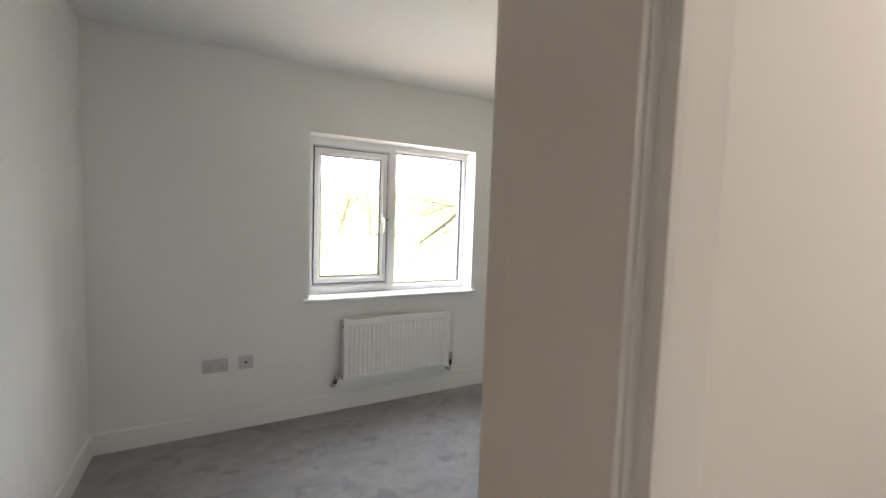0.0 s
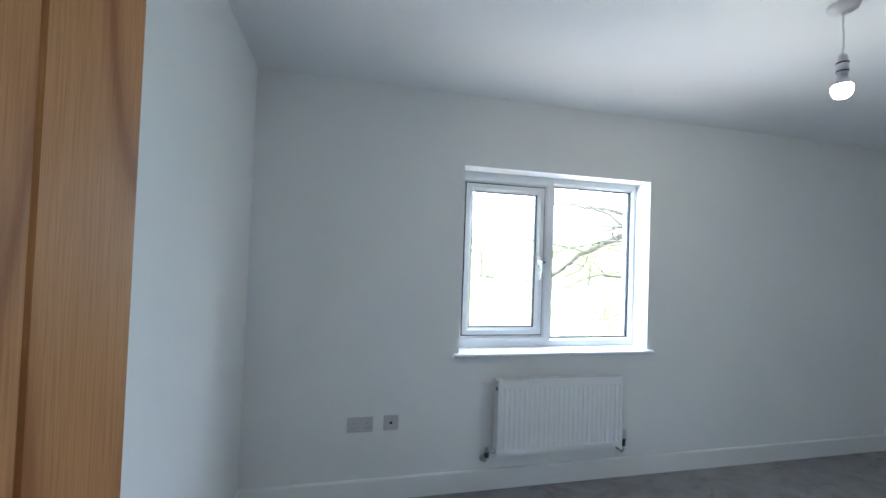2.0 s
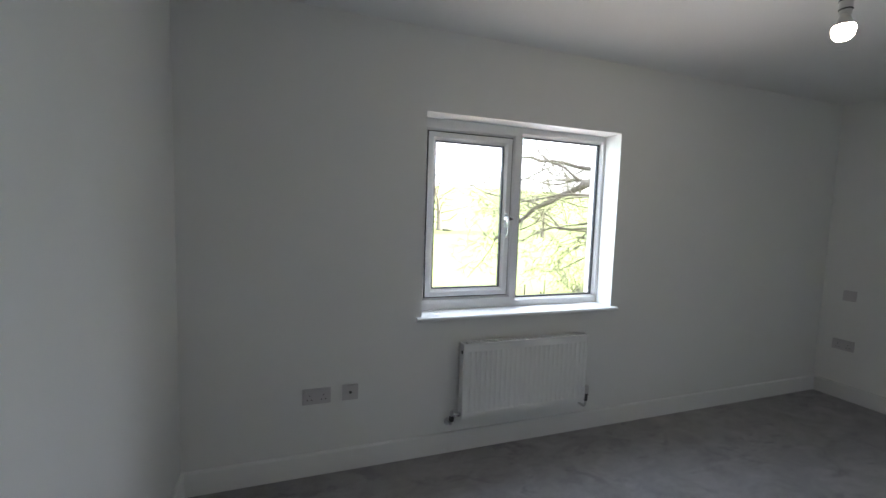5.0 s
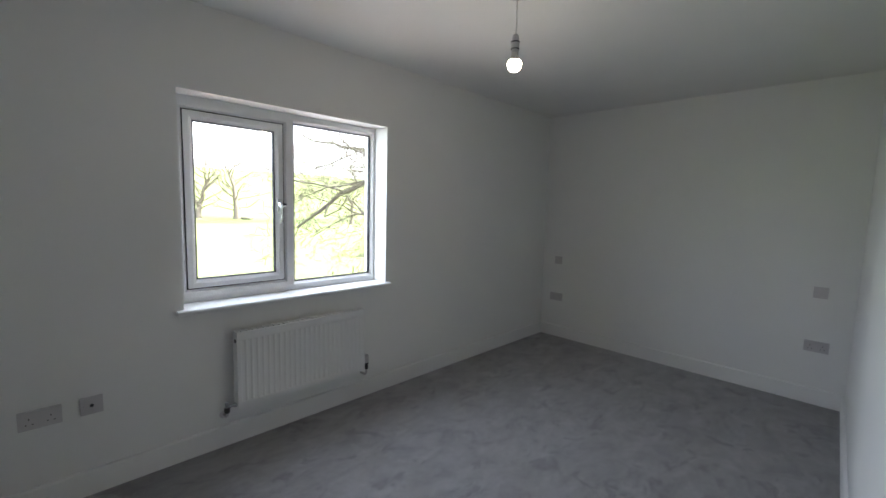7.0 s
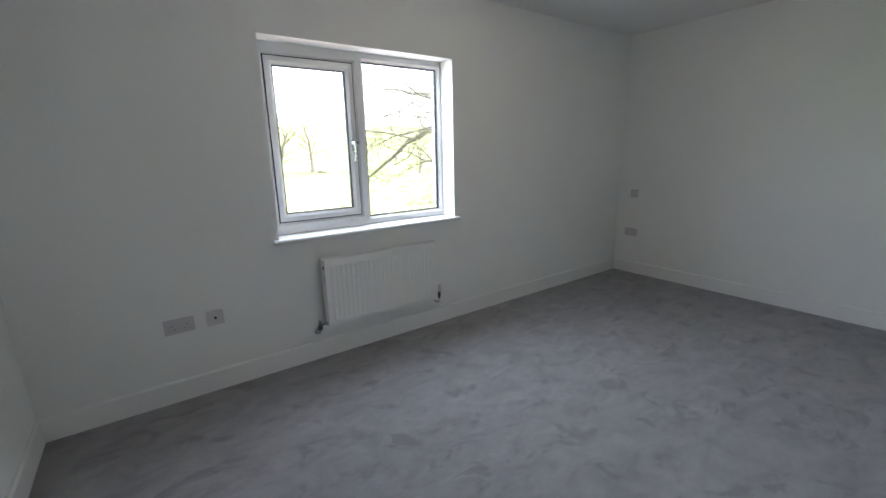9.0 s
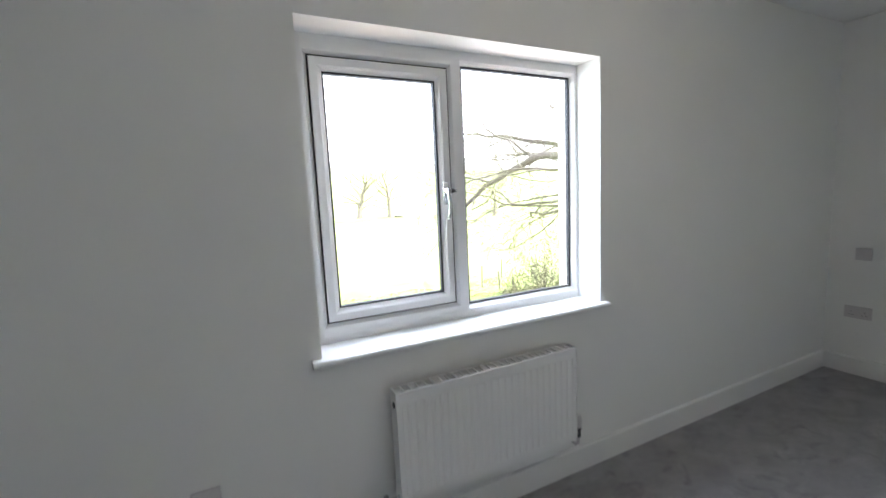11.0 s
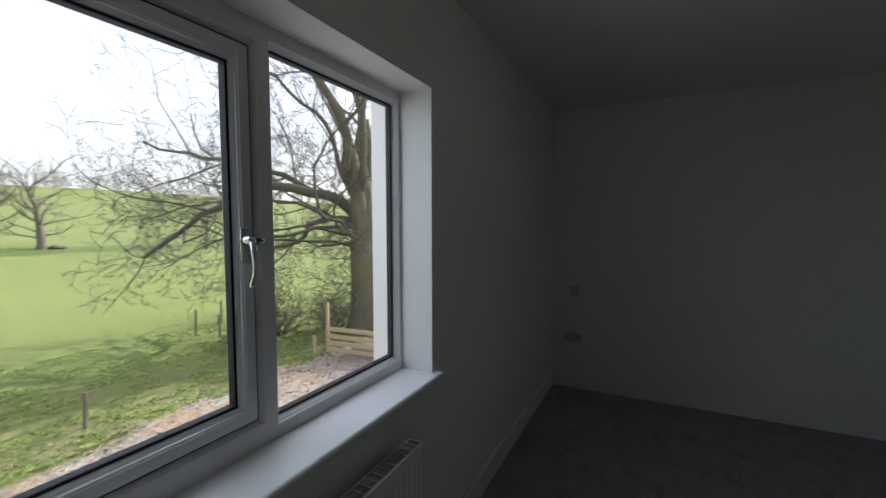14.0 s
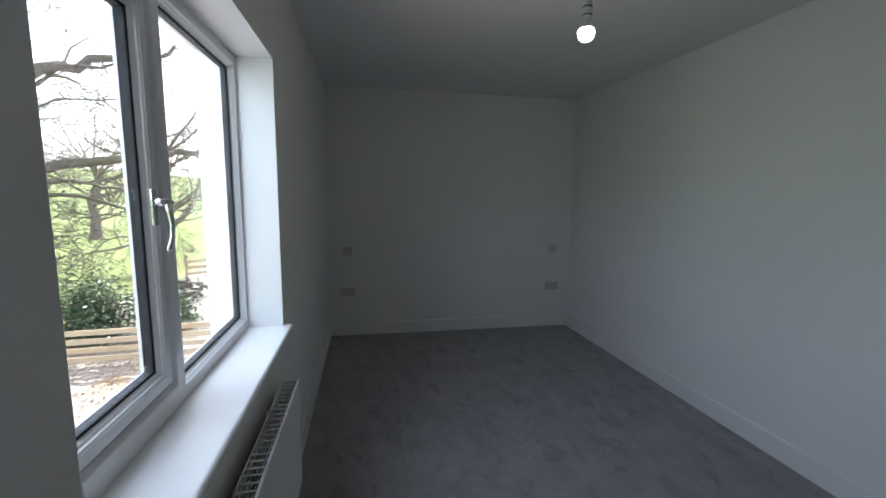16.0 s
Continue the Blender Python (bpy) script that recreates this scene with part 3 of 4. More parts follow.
rpart("pipe_collar", lathe([(0.022, 0), (0.020, 0.008), (0.009, 0.01)], (RAX0 - 0.052, YN - 0.010, RAZ0 - 0.044), "y", 18), M_PLAST, "", True, valve)
trv = rpart("thermostatic_valve", lathe([(0.011, 0), (0.011, 0.014), (0.008, 0.016), (0.008, 0.028)], (RAX1, RAY0 + 0.03, RAZ0 + 0.022), "x", 16), M_CHROME, "chrome thermostatic valve body", True)
rpart("valve_body", lathe([(0.009, 0), (0.012, 0.004), (0.012, 0.04), (0.015, 0.042), (0.015, 0.05)], (RAX1 + 0.034, RAY0 + 0.03, RAZ0 - 0.006), "z", 18), M_DARK, "", True, trv)
rpart("thermostat_head", lathe([(0.014, 0), (0.0165, 0.004), (0.0165, 0.045), (0.014, 0.056), (0.008, 0.06)], (RAX1 + 0.034, RAY0 + 0.03, RAZ0 + 0.044), "z", 18), M_PLAST, "", True, trv)
rpart("tail_pipe", tube([(RAX1 + 0.034, RAY0 + 0.03, RAZ0 - 0.004), (RAX1 + 0.034, RAY0 + 0.032, RAZ0 - 0.036), (RAX1 + 0.034, RAY0 + 0.045, RAZ0 - 0.05), (RAX1 + 0.034, YN - 0.001, RAZ0 - 0.052)], 0.0075, 10), M_PLAST, "", True, trv)
for x in (RAX0 + 0.12, RAX1 - 0.15):
    rpart("bracket", box(x, x + 0.03, RAY1 - 0.004, YN, RAZ0 + 0.02, RAZ1 - 0.06), M_RAD)


# ---- socket plates ----
def plate(name, label, category, at, facing, double, kind):
    """A moulded accessory plate on a wall; facing 'south' (window wall) or 'west' (end wall)."""
    ob = thing(name, at, label, category)
    ob.rotation_euler = (0, 0, 0 if facing == "south" else radians(-90))
    w, h = (0.146 if double else 0.086) / 2, 0.043
    part("faceplate", box(-w, w, -0.0095, 0.0005, -h, h, 0.003), M_PLAST, ob)
    slots = []
    if kind == "socket":
        for cx in ((-0.036, 0.036) if double else (0,)):
            part("earth_slot", box(cx - 0.002, cx + 0.002, -0.0102, -0.006, 0.002, 0.010), M_BLACK, ob)
            for s in (-0.011, 0.011):
                part("pin_slot", box(cx + s - 0.0033, cx + s + 0.0033, -0.0102, -0.006, -0.020, -0.016), M_BLACK, ob)
            part("rocker", box(cx - 0.006 + (0.022 if cx > 0 else -0.022) * double, cx + 0.006 + (0.022 if cx > 0 else -0.022) * double, -0.0135, -0.006, 0.016, 0.034, 0.002), M_PLAST, ob)
    elif kind == "aerial":
        part("aerial_outlet", lathe([(0.0075, 0), (0.0075, -0.004), (0.005, -0.004), (0.005, -0.001)], (0, -0.0092, 0), "y", 16), M_BLACK, ob, "black aerial outlet")
        part("screw_cap", lathe([(0.003, 0), (0.003, -0.001)], (-0.03, -0.0093, 0), "y", 10), M_STEEL, ob)
    else:
        for s in (-0.018, 0.018):
            part("rocker", box(s - 0.011, s + 0.011, -0.0125, -0.006, -0.016, 0.016, 0.002), M_PLAST, ob)
        for s in (-0.034, 0.034):
            part("screw_cap", lathe([(0.003, 0), (0.003, -0.001)], (s, -0.0093, 0), "y", 10), M_STEEL, ob)
    return ob


plate("double_socket", "white plastic double socket above the skirting near the radiator", "socket", (0.671, YN, 0.443), "south", True, "socket")
plate("aerial_socket", "white plastic aerial socket plate beside the double socket", "socket", (0.849, YN, 0.445), "south", False, "aerial")
plate("double_socket", "white plastic double socket low on the end wall", "socket", (XE, 2.566, 0.452), "west", True, "socket")
plate("light_switch", "white plastic switch plate on the end wall", "switch", (XE, 2.558, 0.868), "west", False, "switch")
plate("double_socket", "white plastic double socket low on the end wall", "socket", (XE, 0.357, 0.45), "west", True, "socket")
plate("light_switch", "white plastic switch plate on the end wall", "switch", (XE, 0.367, 0.867), "west", False, "switch")

# ---- pendant lamp ----
LX, LY = 2.365, 1.458
lamp = thing("pendant_light", (LX, LY, ZC), "bare lit bulb in a white pendant lampholder on a flex", "pendant light")


def lpart(name, prof, mat, label="", n=28):
    return part(name, lathe(prof, (0, 0, 0), "z", n), mat, lamp, label, True)


lpart("ceiling_rose", [(0.050, -0.0005), (0.050, -0.006), (0.044, -0.018), (0.030, -0.026), (0.008, -0.030), (0.006, -0.036)], M_PLAST)
part("flex", tube([(0, 0, -0.03), (0.002, 0.001, -0.08), (0.004, 0.0, -0.12), (0.002, -0.001, -0.16), (0, 0, -0.195)], 0.0035, 8), M_FLEX, lamp, "", True)
lpart("lampholder", [(0.006, -0.188), (0.013, -0.192), (0.0165, -0.205), (0.0175, -0.222), (0.0175, -0.224), (0.019, -0.2245), (0.019, -0.256), (0.0175, -0.257), (0.0175, -0.272)], M_PLAST)
lpart("skirt_ring", [(0.0205, -0.222), (0.0205, -0.2275)], M_DARK, "dark joint ring")
lpart("skirt_ring", [(0.0200, -0.254), (0.0200, -0.2585)], M_DARK, "dark joint ring")
lpart("bulb_neck", [(0.0135, -0.270), (0.017, -0.285), (0.0250, -0.302), (0.0300, -0.311)], M_PLAST)
lpart("bulb", [(0.0300, -0.311), (0.0325, -0.319), (0.0325, -0.330), (0.0285, -0.345), (0.019, -0.356), (0.006, -0.360)], M_BULB, "glowing warm white bulb globe")


# ---- outdoors ----
def terrain(x, y):
    """Ground height: flat yard, then a field that rises to a ridge."""
    t = max(0.0, y - 20.0 + 0.06 * abs(x - 15))
    z = ZG + 0.00105 * min(t, 110) ** 2
    if t > 110:
        z += 0.23 * (1 - math.exp(-(t - 110) / 30.0)) * 8 - 0.02 * (t - 110)
    z -= 1.1 * math.exp(-((y - 34) / 9.0) ** 2) * (0.5 + 0.5 * math.tanh((x + 30) / 30))
    bump = 0.06 * noise.noise(Vector((x * 0.35, y * 0.35, 0))) + 0.5 * noise.noise(Vector((x * 0.02, y * 0.02, 3.0))) * min(1, max(0, (y - 14) / 30))
    near = 1 if -6 < x < 22 and 3 < y < 20 else 0
    bump += near * 0.05 * noise.noise(Vector((x * 1.7, y * 1.7, 5.0)))
    return z + bump


def spaced(stops):
    out = []
    for (a, step), (b_, _) in zip(stops, stops[1:]):
        n = max(1, round((b_ - a) / step))
        out += [a + (b_ - a) * i / n for i in range(n)]
    return out + [stops[-1][0]]


gx = spaced([(-900, 100), (-200, 20), (-40, 4), (-6, 0.35), (22, 2), (60, 10), (240, 100), (900, 1)])
gy = spaced([(-900, 150), (-60, 10), (0, 0.6), (3, 0.3), (20, 0.7), (40, 2.5), (150, 10), (300, 100), (900, 1)])
verts = [(x, y, terrain(x, y)) for y in gy for x in gx]
nx = len(gx)
faces = [(j * nx + i, j * nx + i + 1, (j + 1) * nx + i + 1, (j + 1) * nx + i) for j in range(len(gy) - 1) for i in range(nx - 1)]
me = bpy.data.meshes.new("ground")
me.from_pydata(verts, [], faces)
me.materials.append(M_GROUND)
me.polygons.foreach_set("use_smooth", [True] * len(faces))
tagged(new("ground", me), "green grass field rising to a ridge with bare earth near the house", "ground", "", "structure")


class Tubes:
    """Collects many tapered tubes into one mesh."""

    def __init__(self):
        self.v, self.f = [], []

    def add(self, pts, radii, n):
        base = len(self.v)
        u = None
        for i, p in enumerate(pts):
            d = (pts[min(i + 1, len(pts) - 1)] - pts[max(i - 1, 0)]).normalized()
            u = d.orthogonal().normalized() if u is None else (u - d * u.dot(d)).normalized()
            w = d.cross(u)
            for k in range(n):
                a = 2 * math.pi * k / n
                self.v.append(p + radii[i] * (math.cos(a) * u + math.sin(a) * w))
        for i in range(len(pts) - 1):
            for k in range(n):
                a, b_ = base + i * n + k, base + i * n + (k + 1) % n
                self.f.append((a, b_, b_ + n, a + n))

    def mesh(self, name, mat):
        me = bpy.data.meshes.new(name)
        me.from_pydata([tuple(p) for p in self.v], [], self.f)
        me.materials.append(mat)
        me.polygons.foreach_set("use_smooth", [True] * len(self.f))
        return me


def grow(tb, rnd, start, d, length, radius, level, top, droop, sides, counts=(5, 7, 5, 4, 4)):
    """A crooked branch with side branches, down to twigs."""
    n = 15 if level <= 1 else 6 if level == 2 else 4
    pts, radii, p, d = [start.copy()], [radius], start.copy(), d.normalized()
    tip = 0.25 if level < top else 0.3
    for i in range(n):
        wob = 0.27 if level > 1 else 0.25
        d = (d + Vector((rnd.gauss(0, wob), rnd.gauss(0, wob), rnd.gauss(0, wob * 0.8) + droop))).normalized()
        p = p + d * (length / n)
        pts.append(p.copy())
        radii.append(radius * (1 - (1 - tip) * (i + 1) / n))
    tb.add(pts, radii, max(3, sides - level))
    if level >= top:
        return
    kids = counts[min(level, 4)]
    for k in range(kids):
        f = 0.22 + 0.78 * (k + rnd.random()) / kids
        i = min(n - 1, int(f * n))
        at = pts[i].lerp(pts[i + 1], f * n - i) if i < n else pts[-1]
        along = (pts[i + 1] - pts[i]).normalized()
        side = along.orthogonal().normalized()
        side.rotate(Matrix.Rotation(rnd.uniform(0, 2 * math.pi), 3, along))
        spread = rnd.uniform(0.55, 1.05)
        nd = along * math.cos(spread) + side * math.sin(spread)
        r = radii[i] * rnd.uniform(0.32, 0.5)
        grow(tb, rnd, at, nd, length * rnd.uniform(0.36, 0.6) * (1.1 - 0.35 * f), max(r, 0.0095), level + 1, top, droop * 0.8 + 0.02, sides, counts)


def leaves(points, rnd, size, mat, name, parent, per):
    """Clumps of small pointed leaves round the given points."""
    v, f = [], []
    for c, spread in points:
        for _ in range(per):
            o = c + Vector((rnd.gauss(0, spread), rnd.gauss(0, spread), rnd.gauss(0, spread)))
            s = size * rnd.uniform(0.6, 1.3)
            q = Euler((rnd.uniform(-1.2, 1.2), rnd.uniform(-1.2, 1.2), rnd.uniform(0, 6.3)))
            b0 = len(v)
            for a in ((0, -1, 0), (0.45, 0, 0.12), (0, 1, 0), (-0.45, 0, 0.12)):
                w = Vector(a) * s
                w.rotate(q)
                v.append(tuple(o + w))
            f += [(b0, b0 + 1, b0 + 2), (b0, b0 + 2, b0 + 3)]
    me = bpy.data.meshes.new(name)
    me.from_pydata(v, [], f)
    me.materials.append(mat)
    ob = new(name, me)
    ob.parent = parent
    ob["kind"] = "stuff"
    return ob


def big_oak(at):
    rnd = random.Random(11)
    ob = thing("oak_tree", at, "large bare oak tree with ivy on its trunk behind the fence", "tree")
    trunk = Tubes()
    pts = [Vector(p) for p in ((0, 0, -0.3), (0, 0, 0.25), (0.02, 0.03, 1.0), (-0.05, 0.08, 2.2), (-0.02, 0.08, 3.4), (0.04, 0.02, 4.4), (0.1, 0.06, 5.4), (0.06, 0.15, 6.6))]
    trunk.add(pts, [1.05, 0.78, 0.58, 0.50, 0.52, 0.50, 0.32, 0.12], 16)
    # the bole forks low into two stems
    fork = [Vector(p) for p in ((0, 0.05, 2.6), (0.16, 0.14, 3.6), (0.55, 0.30, 4.7), (0.95, 0.45, 5.9), (1.15, 0.6, 7.2), (1.25, 0.8, 8.6))]
    trunk.add(fork, [0.42, 0.38, 0.31, 0.25, 0.18, 0.08], 12)
    fork = [Vector(p) for p in ((0, 0.08, 3.2), (-0.2, 0.05, 4.2), (-0.5, 0.0, 5.4), (-0.62, 0.1, 6.8), (-0.9, 0.3, 8.4))]
    trunk.add(fork, [0.40, 0.34, 0.27, 0.19, 0.07], 12)
    part_ob = new("trunk", trunk.mesh("trunk", M_TRUNK))
    part_ob.parent = ob
    crown = Tubes()
    # main limbs: height, compass heading, rise, length, radius
    for h, az, rise, ln, r in ((3.3, -40, 6, 8.6, 0.10), (3.7, -80, 8, 7.5, 0.11), (3.5, -20, 8, 8.0, 0.10), (4.1, -52, 14, 8.6, 0.13),
                               (3.9, -65, 18, 8.0, 0.13), (4.3, -30, 24, 7.6, 0.16), (4.2, -54, 46, 7.8, 0.28), (4.6, -10, 38, 8.5, 0.2), (4.4, 60, 34, 7.5, 0.2),
                               (4.5, 130, 40, 7.5, 0.2), (4.6, -100, 66, 7.0, 0.20), (3.6, -5, 4, 7.5, 0.09), (3.8, -58, 2, 7.5, 0.08), (4.0, -30, 12, 8.0, 0.10), (4.0, 150, 10, 6.5, 0.12), (4.8, 95, 62, 7.5, 0.30),
                               (4.0, 15, 16, 8.0, 0.13), (5.0, 20, 64, 7.5, 0.30), (4.9, -70, 72, 7.5, 0.26), (4.4, 30, 28, 8.5, 0.16), (4.2, 100, 16, 7.0, 0.13)):
        d = Vector((math.sin(radians(az)) * math.cos(radians(rise)), math.cos(radians(az)) * math.cos(radians(rise)), math.sin(radians(rise))))
        grow(crown, rnd, Vector((0, 0.06, h)) + d * 0.2, d, ln * (0.98 if rise < 20 else 1.12), r * (0.62 if rise < 20 else 0.82), 1, 5, 0.004, 8, (5, 8, 6, 4, 3) if rise < 20 else (5, 7, 4, 3, 2))
    # short leafless sprays all over the trunk
    for _ in range(150):
        a, h, rise = rnd.uniform(0, 6.3), rnd.uniform(1.0, 6.2), radians(rnd.uniform(-25, 40))
        d = Vector((math.cos(a) * math.cos(rise), math.sin(a) * math.cos(rise), math.sin(rise)))
        grow(crown, rnd, Vector((0.45 * math.cos(a), 0.06 + 0.45 * math.sin(a), h)), d, rnd.uniform(0.9, 2.6), 0.018, 3, 5, -0.03, 6, (5, 7, 5, 5, 4))
    crown_ob = new("crown", crown.mesh("crown", M_BARK))
    crown_ob.parent = ob
    pts = []
    for _ in range(70):
        a, h = rnd.uniform(0, 6.3), rnd.uniform(0.3, 6.5) if rnd.random() < 0.6 else rnd.uniform(0.2, 2.8)
        rr = 0.55 if h < 4.5 else 0.4
        pts.append((Vector((rr * math.cos(a), rr * math.sin(a), h)), 0.13))
    leaves(pts, rnd, 0.05, M_IVY, "ivy", ob, 20)
    return ob


def bare_tree(at, height, lean, seed, label, top=3):
    rnd = random.Random(seed)
    ob = thing("bare_tree", at, label, "tree", "trees across the field")
    trunk, crown = Tubes(), Tubes()
    r = height * 0.030
    pts = [Vector((lean * f * f * height * 0.5 + rnd.gauss(0, 0.05) * height * 0.3 * f, rnd.gauss(0, 0.02) * height * f, f * height * 0.5 - 0.15)) for f in (0, 0.1, 0.3, 0.5, 0.75, 1.0)]
    trunk.add(pts, [r * 1.8, r * 1.15, r, r * 0.8, r * 0.6, r * 0.35], 7)
    t = new("trunk", trunk.mesh("trunk", M_TWIG))
    t.parent = ob
    for k in range(24):
        f = 0.30 + 0.70 * k / 23
        i = min(4, int(f * 5))
        a, rise = rnd.uniform(0, 6.3), radians(rnd.uniform(-5, 50) + 22 * f)
        d = Vector((math.cos(a) * math.cos(rise), math.sin(a) * math.cos(rise), math.sin(rise)))
        grow(crown, rnd, pts[i].lerp(pts[i + 1], f * 5 - i), d, height * rnd.uniform(0.28, 0.5), r * 0.28, 2, top + 1, 0.035, 6)
    c = new("crown", crown.mesh("crown", M_TWIG))
    c.parent = ob
    return ob


def on_ground(x, y):
    return (x, y, terrain(x, y))


OAK = (14.2, 12.0)
big_oak(on_ground(*OAK))
bare_tree(on_ground(16.4, 60), 10.5, 0.25, 3, "bare leaning field tree on the green slope")
bare_tree(on_ground(20.7, 59), 12.0, -0.15, 5, "bare field tree with mossy stones at its foot")
bare_tree(on_ground(10.2, 58), 5.6, 0.05, 8, "small bare sapling on the green slope")
bare_tree(on_ground(34, 52), 8.0, 0.1, 9, "bare tree on the far side of the field")
bare_tree(on_ground(46, 28), 15.0, 0.1, 12, "bare tree beyond the yard fence")
bare_tree(on_ground(24.5, 13.2), 12.5, 0.1, 17, "bare spreading tree in the field past the yard fence", 4)
bare_tree(on_ground(52, 15), 10.0, -0.1, 14, "bare tree beyond the yard fence")


# bark colour lightened to paint distance haze into the skyline twigs
M_HAZE = bark("haze_paled_twigs", (0.27, 0.255, 0.245), (0.38, 0.36, 0.345), (0.33, 0.31, 0.28))


def far_wood():
    """A strip of bare woodland along the skyline."""
    rnd = random.Random(21)
    tb = Tubes()
    for _ in range(170):
        x = rnd.gauss(20, 12) if rnd.random() < 0.6 else rnd.uniform(-60, 210)
        y = rnd.uniform(128, 146) - 0.06 * abs(x - 15)
        h = rnd.uniform(3.6, 7.4)
        base = Vector((x, y, terrain(x, y) - 0.2))
        tb.add([base, base + Vector((rnd.gauss(0, 0.3), 0, h * 0.55))], [0.12, 0.05], 4)
        for k in range(44):
            a, rise = rnd.uniform(0, 6.3), rnd.uniform(-0.1, 1.3)
            d = Vector((math.cos(a) * math.cos(rise), math.sin(a) * math.cos(rise), math.sin(rise)))
            p0 = base + Vector((rnd.gauss(0, 0.5), rnd.gauss(0, 0.5), h * rnd.uniform(0.08, 0.6)))
            p1 = p0 + d * h * rnd.uniform(0.1, 0.24)
            p2 = p1 + d * h * 0.12 + Vector((rnd.gauss(0, 0.35), rnd.gauss(0, 0.35), rnd.uniform(0, 0.5)))
            tb.add([p0, p1, p2], [0.04, 0.03, 0.014], 3)
    return tagged(new("woodland", tb.mesh("woodland", M_HAZE)), "bare woodland along the skyline of the field, painted pale for haze", "trees", "", "stuff")


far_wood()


def shrub(name, at, label, mat, w, h, seed, clumps, per, size, stems=10):
    rnd = random.Random(seed)
    ob = thing(name, at, label, "shrub")
    tb = Tubes()
    pts = []
    for _ in range(stems):
        a = rnd.uniform(0, 6.3)
        d = Vector((math.cos(a) * w * 0.6, math.sin(a) * w * 0.6, h * rnd.uniform(0.7, 1.1)))
        grow(tb, rnd, Vector((math.cos(a) * 0.15, math.sin(a) * 0.15, -0.1)), d, d.length, 0.022, 2, 4, -0.02, 6)
    st = new("stems", tb.mesh("stems", M_BARK))
    st.parent = ob
    for _ in range(clumps):
        a, rr, z = rnd.uniform(0, 6.3), math.sqrt(rnd.random()), rnd.random()
        k = math.sin(math.pi * (0.15 + 0.8 * z)) ** 0.6
        k *= 0.75 + 0.5 * noise.noise(Vector((math.cos(a) * 1.5, math.sin(a) * 1.5, z * 2.5 + seed)))
        pts.append((Vector((w * rr * k * math.cos(a), w * rr * k * math.sin(a), 0.1 + h * z * (1 + 0.25 * math.sin(3 * a + seed)))), 0.14 + 0.12 * rnd.random()))
    leaves(pts, rnd, size, mat, "foliage", ob, per)
    return ob


shrub("holly_bush", on_ground(13.2, 9.7), "rounded dark glossy green holly bush behind the timber fence", M_HOLLY, 1.1, 1.25, 31, 170, 26, 0.065)
shrub("holly_bush", on_ground(13.7, 8.1), "low dark glossy green holly bush behind the timber fence", M_HOLLY, 0.9, 1.05, 32, 120, 26, 0.065)
shrub("bramble_bush", on_ground(12.2, 14.6), "brown and green bramble thicket at the field edge", M_BRAM, 1.2, 1.8, 33, 100, 14, 0.045, 26)
shrub("bramble_bush", on_ground(13.6, 13.4), "brown and green bramble thicket under the oak", M_BRAM, 1.1, 1.5, 34, 90, 14, 0.045, 22)
shrub("bramble_bush", on_ground(10.4, 14.2), "low bramble thicket at the field edge", M_BRAM, 0.9, 0.8, 35, 60, 14, 0.04, 16)


# post and rail fences of new timber
def fence(name, p0, p1, label, rails, gap, post_h=1.05):
    a, b_ = Vector(p0), Vector(p1)
    run = b_ - a
    n = max(1, round(run.length / 1.8))
    ob = thing(name, (a.x, a.y, terrain(a.x, a.y)), label, "fence")
    ob.rotation_euler = (0, 0, math.atan2(run.y, run.x))
    base = terrain(a.x, a.y)
    rnd = random.Random(41)
    for i in range(n + 1):
        p = a + run * (i / n)
        dz = terrain(p.x, p.y) - base
        x = run.length * i / n
        part("post", box(x - 0.05, x + 0.05, -0.04, 0.04, dz - 0.3, dz + post_h + (0.6 if i == 0 and rails > 3 else 0), 0.006), M_TIMBER, ob)
    for i in range(n):
        x0, x1 = run.length * i / n, run.length * (i + 1) / n
        p = a + run * ((i + 0.5) / n)
        dz = terrain(p.x, p.y) - base
        for k in range(rails):
            z = dz + 0.1 + k * gap + rnd.uniform(-0.012, 0.012)
            part("rail", box(x0 - 0.02, x1 + 0.02, -0.075, -0.041, z, z + 0.13, 0.004), M_TIMBER, ob)
    return ob


fence("timber_fence", (11.35, 11.4), (12.2, 2.4), "new pale timber post and rail fence round the yard", 4, 0.22)
fence("field_fence", (22.5, 11.0), (28.0, 4.0), "weathered timber post and rail fence beyond the yard", 3, 0.3, 1.1)
stake = thing("timber_stake", on_ground(10.95, 11.6), "short pale timber stake at the field edge", "stake")
part("stake_post", box(-0.035, 0.035, -0.035, 0.035, -0.2, 0.6, 0.006), M_TIMBER, stake)


def scatter(name, n, area, label, category, mat, seed, maker):
    rnd = random.Random(seed)
    v, f = [], []
    for _ in range(n):
        x, y = rnd.uniform(area[0], area[1]), area[2] + (area[3] - area[2]) * rnd.random() ** 2
        maker(rnd, v, f, Vector((x, y, terrain(x, y))))
    me = bpy.data.meshes.new(name)
    me.from_pydata(v, [], f)
    me.materials.append(mat)
    return tagged(new(name, me), label, category, "", "stuff")


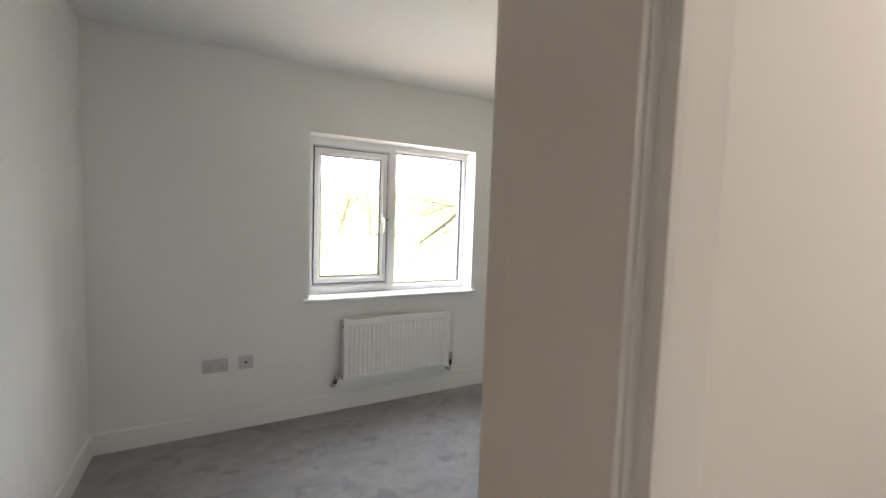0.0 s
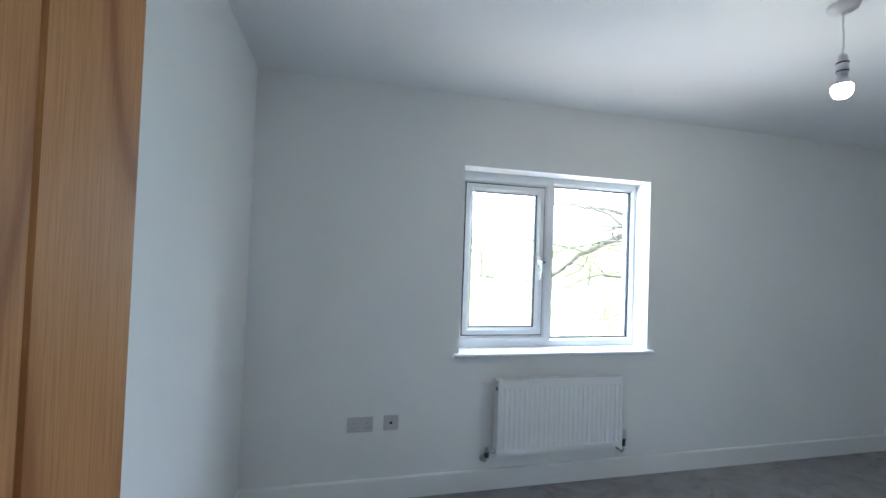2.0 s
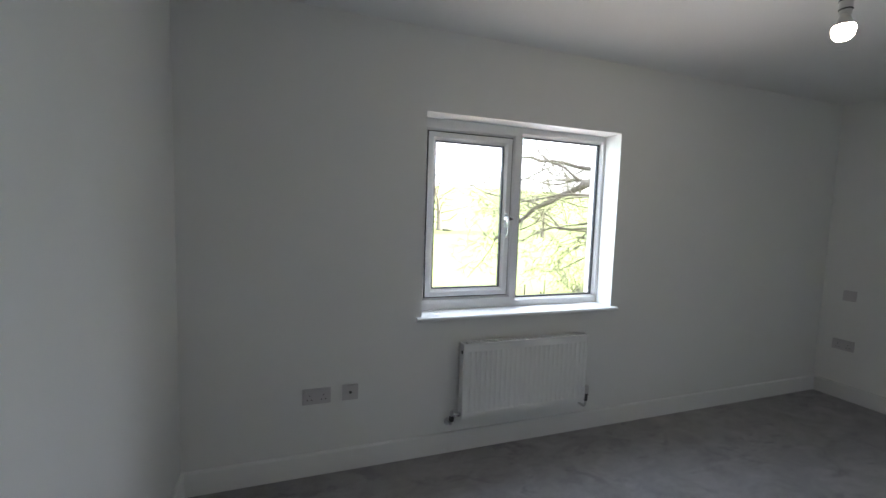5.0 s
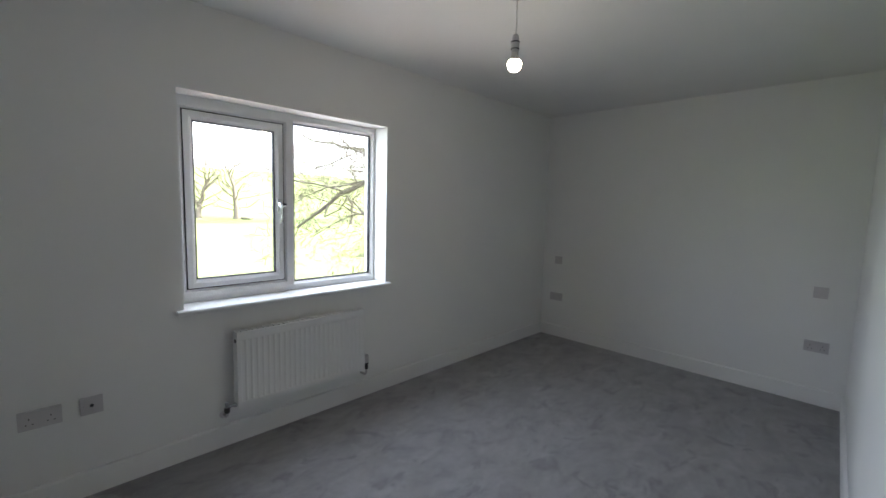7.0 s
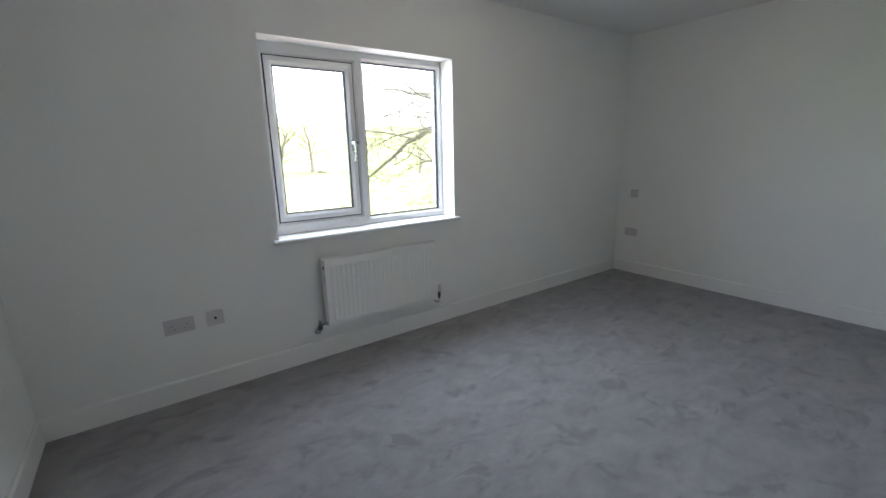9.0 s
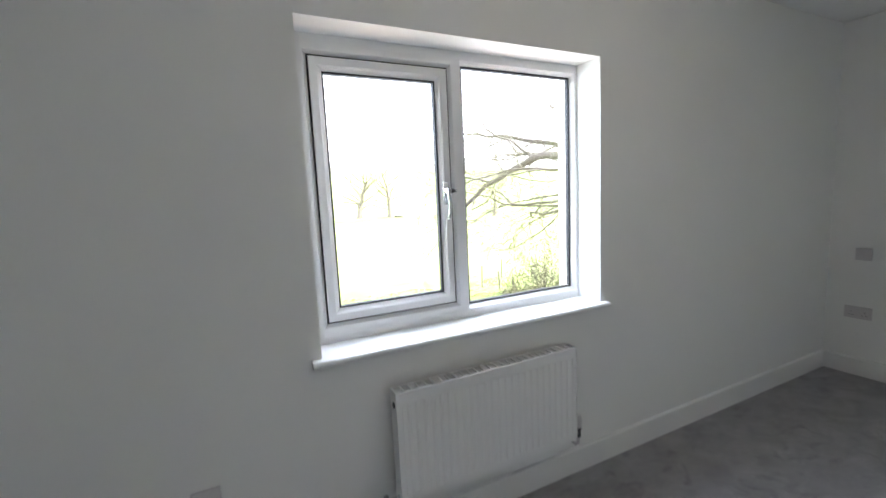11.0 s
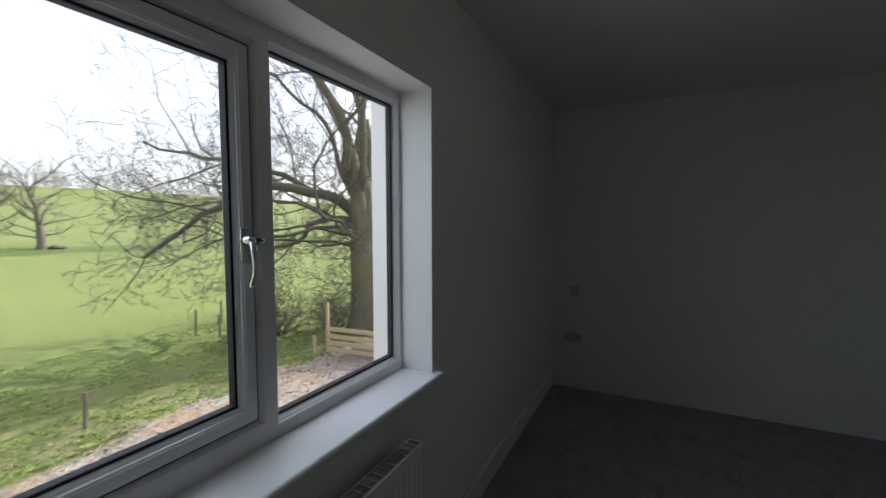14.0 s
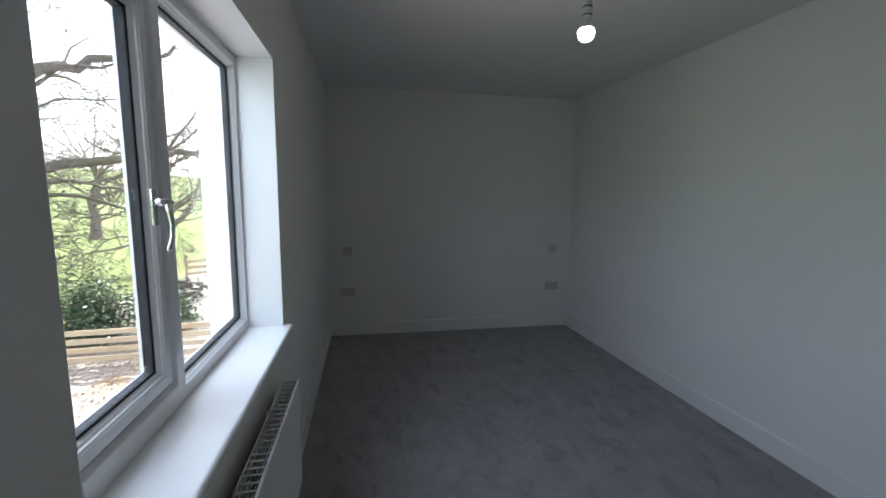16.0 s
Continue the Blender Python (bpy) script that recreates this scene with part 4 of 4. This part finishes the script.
def clod(rnd, v, f, p):
    s = 0.016 + 0.055 * rnd.random() ** 4
    b0 = len(v)
    for d in ((1, 0, 0.1), (-0.2, 0.9, 0), (-0.8, -0.5, 0.05), (0.1, -0.1, 0.75), (0.3, 0.4, 0.55)):
        v.append(tuple(p + Vector((d[0] + rnd.gauss(0, 0.2), d[1] + rnd.gauss(0, 0.2), d[2] - 0.15 + rnd.gauss(0, 0.1))) * s))
    f += [(b0, b0 + 1, b0 + 4), (b0 + 1, b0 + 2, b0 + 3), (b0 + 1, b0 + 3, b0 + 4), (b0 + 2, b0, b0 + 3), (b0, b0 + 4, b0 + 3)]


scatter("earth_clods", 18000, (-1, 16, 4.5, 12.6), "lumps of bare soil and small stones", "soil", M_CLOD, 52, clod)


# fallen limbs in a heap beyond the fence, stones at the foot of a field tree
heap = thing("log_pile", on_ground(18.6, 9.6), "heap of cut branches and logs beyond the fence", "log pile")
rnd = random.Random(61)
for i in range(22):
    a, z = rnd.uniform(-0.5, 0.5) + (1.3 if i % 4 == 0 else 0), 0.06 + 0.9 * (i / 22) * rnd.random()
    ln, r = rnd.uniform(0.7, 1.8), rnd.uniform(0.03, 0.09)
    c = Vector((rnd.gauss(0, 0.6) * (1 - z * 0.4), rnd.gauss(0, 0.35), z))
    d = Vector((math.cos(a), math.sin(a), rnd.uniform(-0.12, 0.25)))
    part("log", tube([c - d * ln / 2, c + Vector((0, 0, 0.03)), c + d * ln / 2], [r, r * 0.95, r * 0.8], 7), M_BARK, heap, "", True)
for x, y, s in ((21.7, 58.6, 0.55), (22.4, 58.8, 0.38), (22.1, 58.2, 0.3)):
    b = bmesh.new()
    bmesh.ops.create_icosphere(b, subdivisions=2, radius=s)
    for v in b.verts:
        v.co *= 1 + 0.25 * noise.noise(v.co * 2.2 + Vector((x, y, 0)))
        v.co.z *= 0.6
    ob = link_mesh("field_stone", b, M_BARK)
    ob.location = (x, y, terrain(x, y) + s * 0.25)
    tagged(ob, "grey field stone lying at the foot of a tree", "stone", "stones under the tree")

# old stakes along the ditch at the field edge
for i, (x, y, h) in enumerate(((10.6, 17.2, 1.0), (11.0, 16.4, 0.8), (12.6, 18.6, 0.95), (10.7, 14.9, 0.7), (5.2, 12.35, 0.75))):
    st = thing("fence_stake", on_ground(x, y), "old weathered fence stake at the field edge", "stake", "stakes along the ditch")
    part("stake_post", tube([(0, 0, -0.2), (0.01, 0, h * 0.5), (0.03 * (-1) ** i, 0.01, h)], [0.045, 0.042, 0.036], 7), M_TWIG, st)


# rough uncut grass between the bare earth and the field
def rough_grass():
    rnd = random.Random(71)
    v, f = [], []
    for _ in range(14000):
        x, y = rnd.uniform(-9, 14), 11.3 + 7.5 * rnd.random() ** 1.5
        if noise.noise(Vector((x * 0.9, y * 1.3, 9.0))) < rnd.uniform(-0.25, 0.2):
            continue
        z, tall, lean = terrain(x, y) - 0.02, rnd.uniform(0.03, 0.085), rnd.uniform(0, 6.3)
        for _ in range(11):
            a, r = rnd.uniform(0, 6.3), rnd.uniform(0, 0.11)
            bx, by, h = x + r * math.cos(a), y + r * math.sin(a), tall * rnd.uniform(0.6, 1.2)
            wx, wy = 0.008 * math.cos(a + 1.57), 0.008 * math.sin(a + 1.57)
            tx, ty = bx + h * (0.5 * math.cos(a) + 0.35 * math.cos(lean)), by + h * (0.5 * math.sin(a) + 0.35 * math.sin(lean))
            mx, my = bx + (tx - bx) * 0.35, by + (ty - by) * 0.35
            b0 = len(v)
            v += [(bx - wx, by - wy, z), (bx + wx, by + wy, z), (mx + wx, my + wy, z + h * 0.7), (mx - wx, my - wy, z + h * 0.7), (tx, ty, z + h * 0.85)]
            f += [(b0, b0 + 1, b0 + 2, b0 + 3), (b0 + 3, b0 + 2, b0 + 4)]
    me = bpy.data.meshes.new("rough_grass")
    me.from_pydata(v, [], f)
    me.materials.append(M_BLADE)
    tagged(new("rough_grass", me), "tussocks of rough green grass at the field edge", "grass", "", "stuff")


rough_grass()
